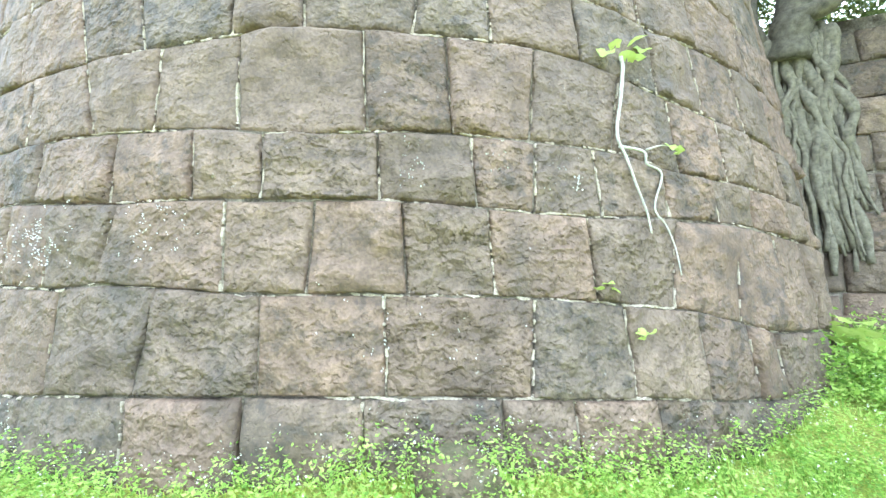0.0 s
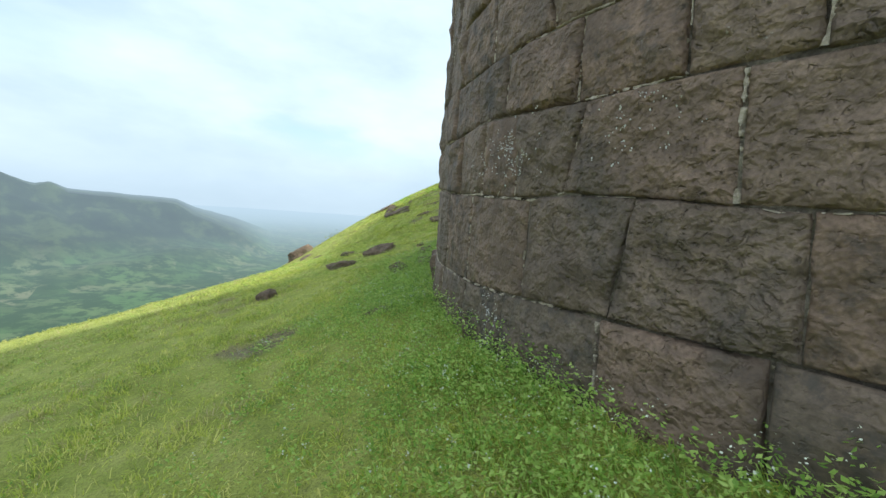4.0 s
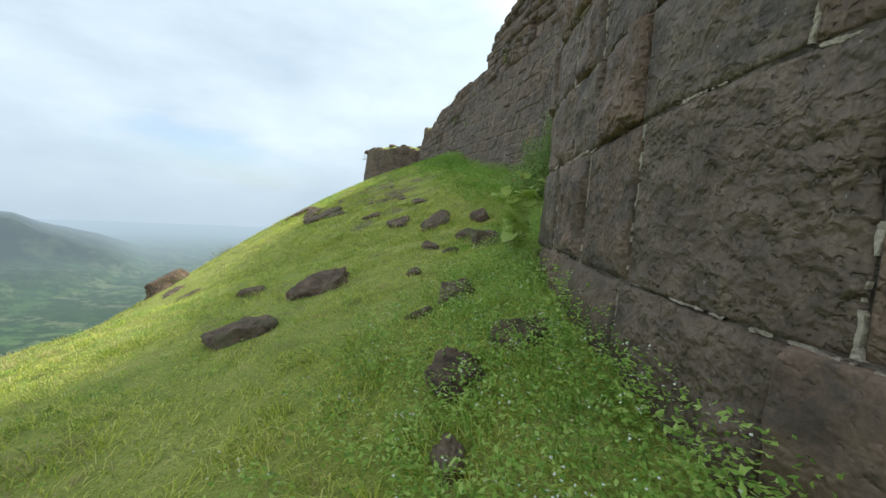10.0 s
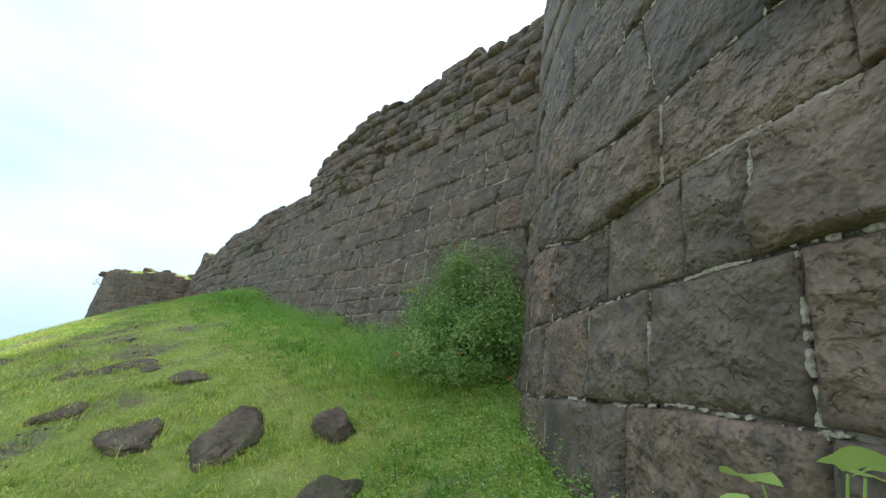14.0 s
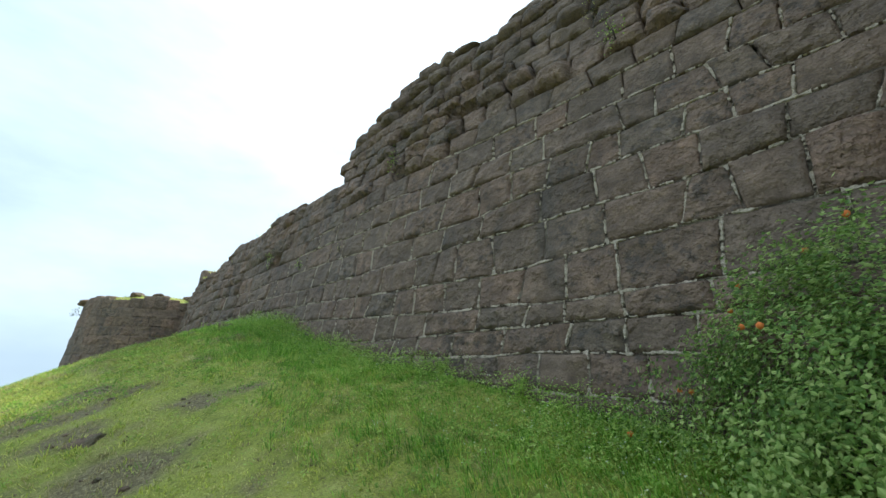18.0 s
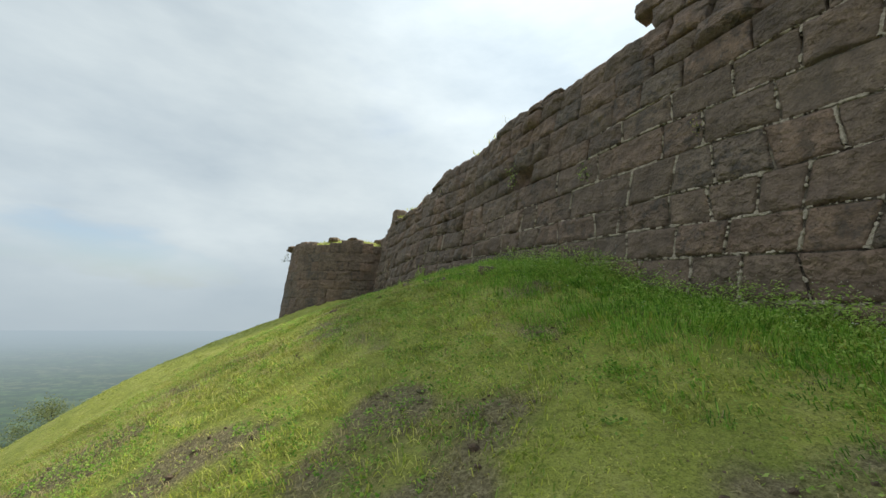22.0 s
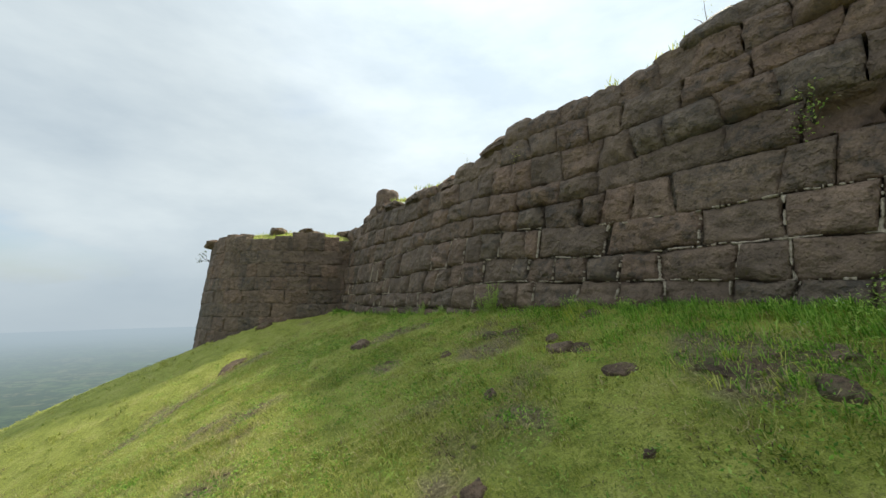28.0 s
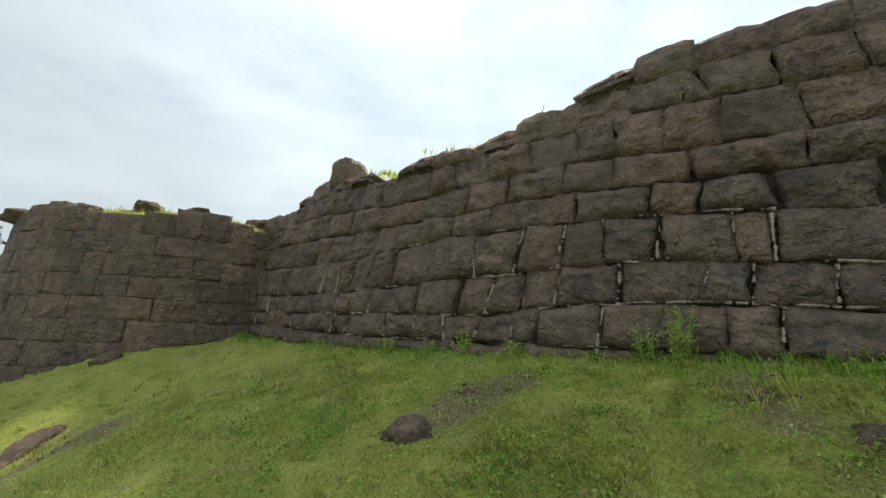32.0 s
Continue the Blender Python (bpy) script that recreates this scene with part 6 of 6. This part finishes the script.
    tagged(part("crown", soup("crown", v, tri, FIGLEAF), base, "thin crown of small green leaves, widened with unseen clumps for shade"), kind="stuff")
    # ferny undergrowth at its foot
    x, y = rng.uniform(6.6, 9.4, 260), rng.uniform(-3.2, -1.7, 260)
    ok = ~behind(x, y)
    x, y = x[ok], y[ok]
    z = height(x, y)
    c = np.repeat(np.stack([x, y, z + 0.25], 1), 26, 0) + rng.normal(0, 1, (len(x) * 26, 3)) * np.array([0.10, 0.10, 0.16])
    v, tri = leaf_cloud(c, random_normals(len(c), rng), rng.uniform(0.03, 0.075, len(c)), rng)
    tagged(new("undergrowth", soup("undergrowth", v, tri, WEED)), "tangled green undergrowth below the fig's roots", "weeds", kind="stuff")


def build_wall_plants():
    """Small plants in the curtain wall's joints."""
    rng = np.random.default_rng(81)
    for y, z, s, what in [(22.3, 5.75, 0.22, "leaf"), (20.4, 5.25, 0.16, "leaf"), (13.2, 7.6, 0.2, "twig"), (23.25, 7.45, 0.2, "twig"), (27.5, 6.9, 0.18, "twig"),
                          (17.4, 6.9, 0.2, "leaf"), (12.9, 6.95, 0.22, "leaf"), (18.75, 5.3, 0.1, "twig"), (25.9, 6.5, 0.12, "twig")]:
        if z > 6.6 and y > 20:
            z = float(np.interp(y, top_y, top_z)) - 0.06
        p = np.array([curtain_x(y, z) + (0.12 if z > 6.6 and y > 20 else -0.06), y, z])
        n = int((46 if what == "leaf" else 26) * max(1.0, (s / 0.15) ** 1.7))
        c = p + rng.normal(0, 1, (n, 3)) * np.array([0.25, 0.45, 0.6]) * s + np.array([-s * 0.3, 0, s * 0.55])
        v, tri = leaf_cloud(c - p, random_normals(n, rng, 0.3), rng.uniform(0.022, 0.045, n) * (1 if what == "leaf" else 0.55), rng)
        ob = new("wall_plant")
        ob.location = p
        tagged(ob, "small green plant rooted in a joint of the wall", "plant", "plants in the wall")
        tagged(part("foliage", soup("foliage", v, tri, WEED if what == "leaf" else GRASS), ob), kind="stuff")
        for k in range(9):
            part("stem", tube("stem", [(0, 0, -s * 0.1), tuple((c[k] - p) * 0.5 + np.array([-.01, 0, .03])), tuple(c[k] - p)], [0.005, 0.004, 0.002], DARKBARK, 4), ob)


def build_foot_weed(x, y, tall, count, seed):
    """A tuft of tall upright weeds against the wall."""
    rng = np.random.default_rng(seed)
    base = new("foot_weed")
    base.location = (x, y, float(height(np.array([x]), np.array([y]))[0]) - 0.02)
    tagged(base, "tall thin green weed growing at the wall's foot", "plant", "tall weeds by the wall")
    cs = []
    for k in range(count):
        a, reach, h = rng.uniform(0, 2 * np.pi), rng.uniform(0.02, 0.14), tall * rng.uniform(0.5, 1.0)
        root = np.array([math.cos(a), math.sin(a), 0]) * reach * 0.4
        tip = np.array([math.cos(a) * reach, math.sin(a) * reach, h])
        part("stem", tube("stem", [tuple(root), tuple(root * 0.5 + tip * 0.5 + np.array([0, 0, 0.02])), tuple(tip)], [0.004, 0.003, 0.0015], BIGLEAF, 4), base)
        f = rng.uniform(0.15, 1.0, 26)[:, None]
        cs.append(root + (tip - root) * f + rng.normal(0, 0.022, (26, 3)))
    c = np.vstack(cs)
    v, tri = leaf_cloud(c, random_normals(len(c), rng, 0.4), rng.uniform(0.018, 0.042, len(c)), rng, 0.5)
    tagged(part("foliage", soup("foliage", v, tri, WEED), base), kind="stuff")


def build_slope_tree():
    """A slender leafy tree far down the slope."""
    r = random.Random(33)
    rng = np.random.default_rng(34)
    base = new("tree")
    x, y = -23.7, 50.9
    base.location = (x, y, float(height(np.array([x]), np.array([y]))[0]) - 0.1)
    tagged(base, "slender pale olive tree far down the grassy slope", "tree")
    part("trunk", tube("trunk", [(0, 0, 0), (0.1, 0, 1.4), (-0.05, 0.1, 2.9), (0.1, 0.05, 4.6), (0.0, 0.1, 5.8)], [0.14, 0.11, 0.08, 0.05, 0.015], DARKBARK, 8), base)
    cl = []
    for k in range(11):
        a, z = 2.4 * k, 1.6 + 0.36 * k
        s = r.uniform(1.2, 2.3) * (1.25 - 0.08 * k)
        end = Vector((math.cos(a) * s, math.sin(a) * s, z + r.uniform(0.3, 0.8)))
        part("limb", tube("limb", [(0, 0, z), tuple(end * 0.5 + Vector((0, 0, z * 0.5))), tuple(end)], [0.045, 0.03, 0.01], DARKBARK, 5), base)
        cl += [list(end + Vector((r.gauss(0, .3), r.gauss(0, .3), r.gauss(0, .25)))) for _ in range(8)]
    cl += [[r.gauss(0, .25), r.gauss(0, .25), r.uniform(5.0, 6.2)] for _ in range(6)]
    c = np.repeat(np.array(cl), 70, 0)
    c = c + rng.normal(0, 0.34, c.shape)
    v, tri = leaf_cloud(c, random_normals(len(c), rng, 0.4), rng.uniform(0.09, 0.16, len(c)), rng, 0.5, True)
    tagged(part("crown", soup("crown", v, tri, OLIVELEAF), base), kind="stuff")


def build_ledge_plant():
    """A small plant jutting from the far bastion's face under its rim."""
    rng = np.random.default_rng(35)
    p = far_face(np.array([-0.4]), np.array([5.75]), np.array([0.0]))[0]
    ob = new("ledge_plant")
    ob.location = p
    tagged(ob, "small dark plant jutting from the far bastion's face", "plant", "plants in the wall")
    ends = [(-0.28, -0.05, 0.20), (-0.36, 0.05, 0.05), (-0.20, 0.08, 0.30)]
    for e in ends:
        part("stem", tube("stem", [(0.02, 0, 0), (e[0] * 0.5, e[1] * 0.5, e[2] * 0.3), e], [0.012, 0.008, 0.004], DARKBARK, 5), ob)
    c = np.repeat(np.array(ends), 18, 0) + rng.normal(0, 0.05, (54, 3))
    v, tri = leaf_cloud(c, random_normals(54, rng, 0.4), rng.uniform(0.05, 0.09, 54), rng, 0.5, True)
    tagged(part("foliage", soup("foliage", v, tri, FIGLEAF), ob), kind="stuff")


build_slope_tree()
build_ledge_plant()
build_bush()
gz = lambda x, y: float(height(np.array([x]), np.array([y]))[0])
build_broad_plant("broad_leaf_plant", (0.10, 7.15, gz(0.10, 7.15)), 34, 0.95, 0.165, "broad heart-leaved light green plant at the bastion's foot", 3)
build_broad_plant("broad_leaf_weed", (0.32, 8.6, gz(0.32, 8.6)), 7, 0.22, 0.09, "small broad-leaved weed beside a boulder", 4)
build_broad_plant("large_leaf_plant", (7.46, -2.15, gz(7.46, -2.15)), 9, 0.62, 0.26, "broad blue-green leaves rising from the undergrowth by the wall", 6)
build_sapling()
build_fig_tree()
build_wall_plants()


# small masonry things ------------------------------------------------------------
def build_merlon():
    bm = bmesh.new()
    bmesh.ops.create_cube(bm, size=1)
    bmesh.ops.subdivide_edges(bm, edges=bm.edges[:], cuts=4, use_grid_fill=True)
    for v in bm.verts:
        p = v.co
        k = 1 - 0.18 * (abs(p.x * 2) ** 4 + abs(p.y * 2) ** 4 + abs(p.z * 2) ** 4) / 3
        p *= k * (1 + 0.10 * noise.noise(p * 4))
        v.co = Vector((p.x * 0.55, p.y * 0.68 * (1.0 - 0.30 * (p.z + 0.5)), p.z * 0.62))
    ob = new("merlon_stump", bm_mesh("merlon_stump", bm, STONE))
    ob.matrix_world = pose(curtain_x(31.7, 7.0) + 0.22, 31.75, 7.17, 0, 0, 15)
    tagged(ob, "single worn parapet stone still standing on the curtain wall", "merlon")
    for k, (x, y, w) in enumerate([(FX - 3.5, FY - 0.9, .7), (FX - 1.45, FY - 2.2, .75), (FX - 0.5, FY - 2.5, .85), (FX + 0.8, FY - 2.6, .7), (FX - 2.5, FY - 1.9, .4)]):
        st = new("parapet_stone", boulder_mesh(w, .55, 70 + k))
        st.matrix_world = pose(x, y, float(bank_height(np.array(x), np.array(y))) + 0.02, 0, 0, k * 50)
        tagged(st, "loose dark parapet stone on the far bastion's grassy top", "stone", "parapet stones")


def build_paint_marks():
    """Dabs of old white paint on the bastion's stones, a hair proud of them."""
    rng = np.random.default_rng(91)
    spots = [(-8.19, 2.58), (-8.25, 2.57), (-8.31, 2.56), (-8.18, 2.49), (-8.17, 2.41), (-8.44, 2.68)]
    spots += [(-8.41 + 0.004 * k, 2.53 - 0.012 * k) for k in range(10)]
    for s, z, a, b, n in [(-5.5, 2.06, .22, .10, 34), (-4.3, 1.95, .12, .13, 24), (-4.65, 2.05, .05, .09, 9), (-7.25, 2.5, .07, .10, 20), (-7.8, 2.56, .05, .08, 8), (-6.9, 1.45, .16, .14, 12),
                          (-7.5, 1.45, .16, .14, 8), (-4.37, 1.98, .05, .16, 30), (-4.3, 2.02, .12, .03, 12), (-4.52, 1.97, .02, .09, 14), (-3.95, 1.95, .12, .10, 14), (-4.22, 0.72, .10, .13, 22)]:
        spots += list(np.stack([rng.normal(s, a, n), rng.normal(z, b, n)], 1))
    spots = np.array(spots)
    s, z = np.vstack([spots, spots + rng.normal(0, 0.02, spots.shape)]).T
    n = len(s)
    size = rng.uniform(0.0015, 0.0052, n)
    ang = rng.uniform(0, 2 * np.pi, (n, 6)) * 0.12 + np.linspace(0, 2 * np.pi, 7)[:-1]
    rad = size[:, None] * rng.uniform(0.6, 1.3, (n, 6))
    rim = bastion((s[:, None] + np.cos(ang) * rad).ravel(), (z[:, None] + np.sin(ang) * rad * 1.5).ravel(), np.full(n * 6, 0.040)).reshape(n, 6, 3)
    mid = bastion(s, z, np.full(n, 0.05))[:, None]
    v = np.concatenate([rim, mid], 1).reshape(-1, 3)
    o = np.arange(n)[:, None] * 7
    tri = np.concatenate([o + [(k + 1) % 6, k, 6] for k in range(6)], 1).reshape(-1, 3)
    ob = new("paint_marks", soup("paint_marks", v, tri, WHITE))
    tagged(ob, "flaked dabs of white paint on the bastion's blocks", "paint", kind="stuff")


for q, (y, tall, count) in enumerate([(25.95, 0.48, 16), (26.15, 0.34, 10), (24.55, 0.2, 7), (23.9, 0.16, 6), (27.4, 0.22, 8), (28.0, 0.3, 8), (28.5, 0.18, 6), (29.2, 0.24, 6), (17.5, 0.25, 9), (15.2, 0.3, 10), (14.0, 0.28, 9)]):
    build_foot_weed(float(curtain_x(y, 4.0 if y > 20 else 2.8)) - 0.13, y, tall, count, 200 + q)
build_merlon()
build_paint_marks()
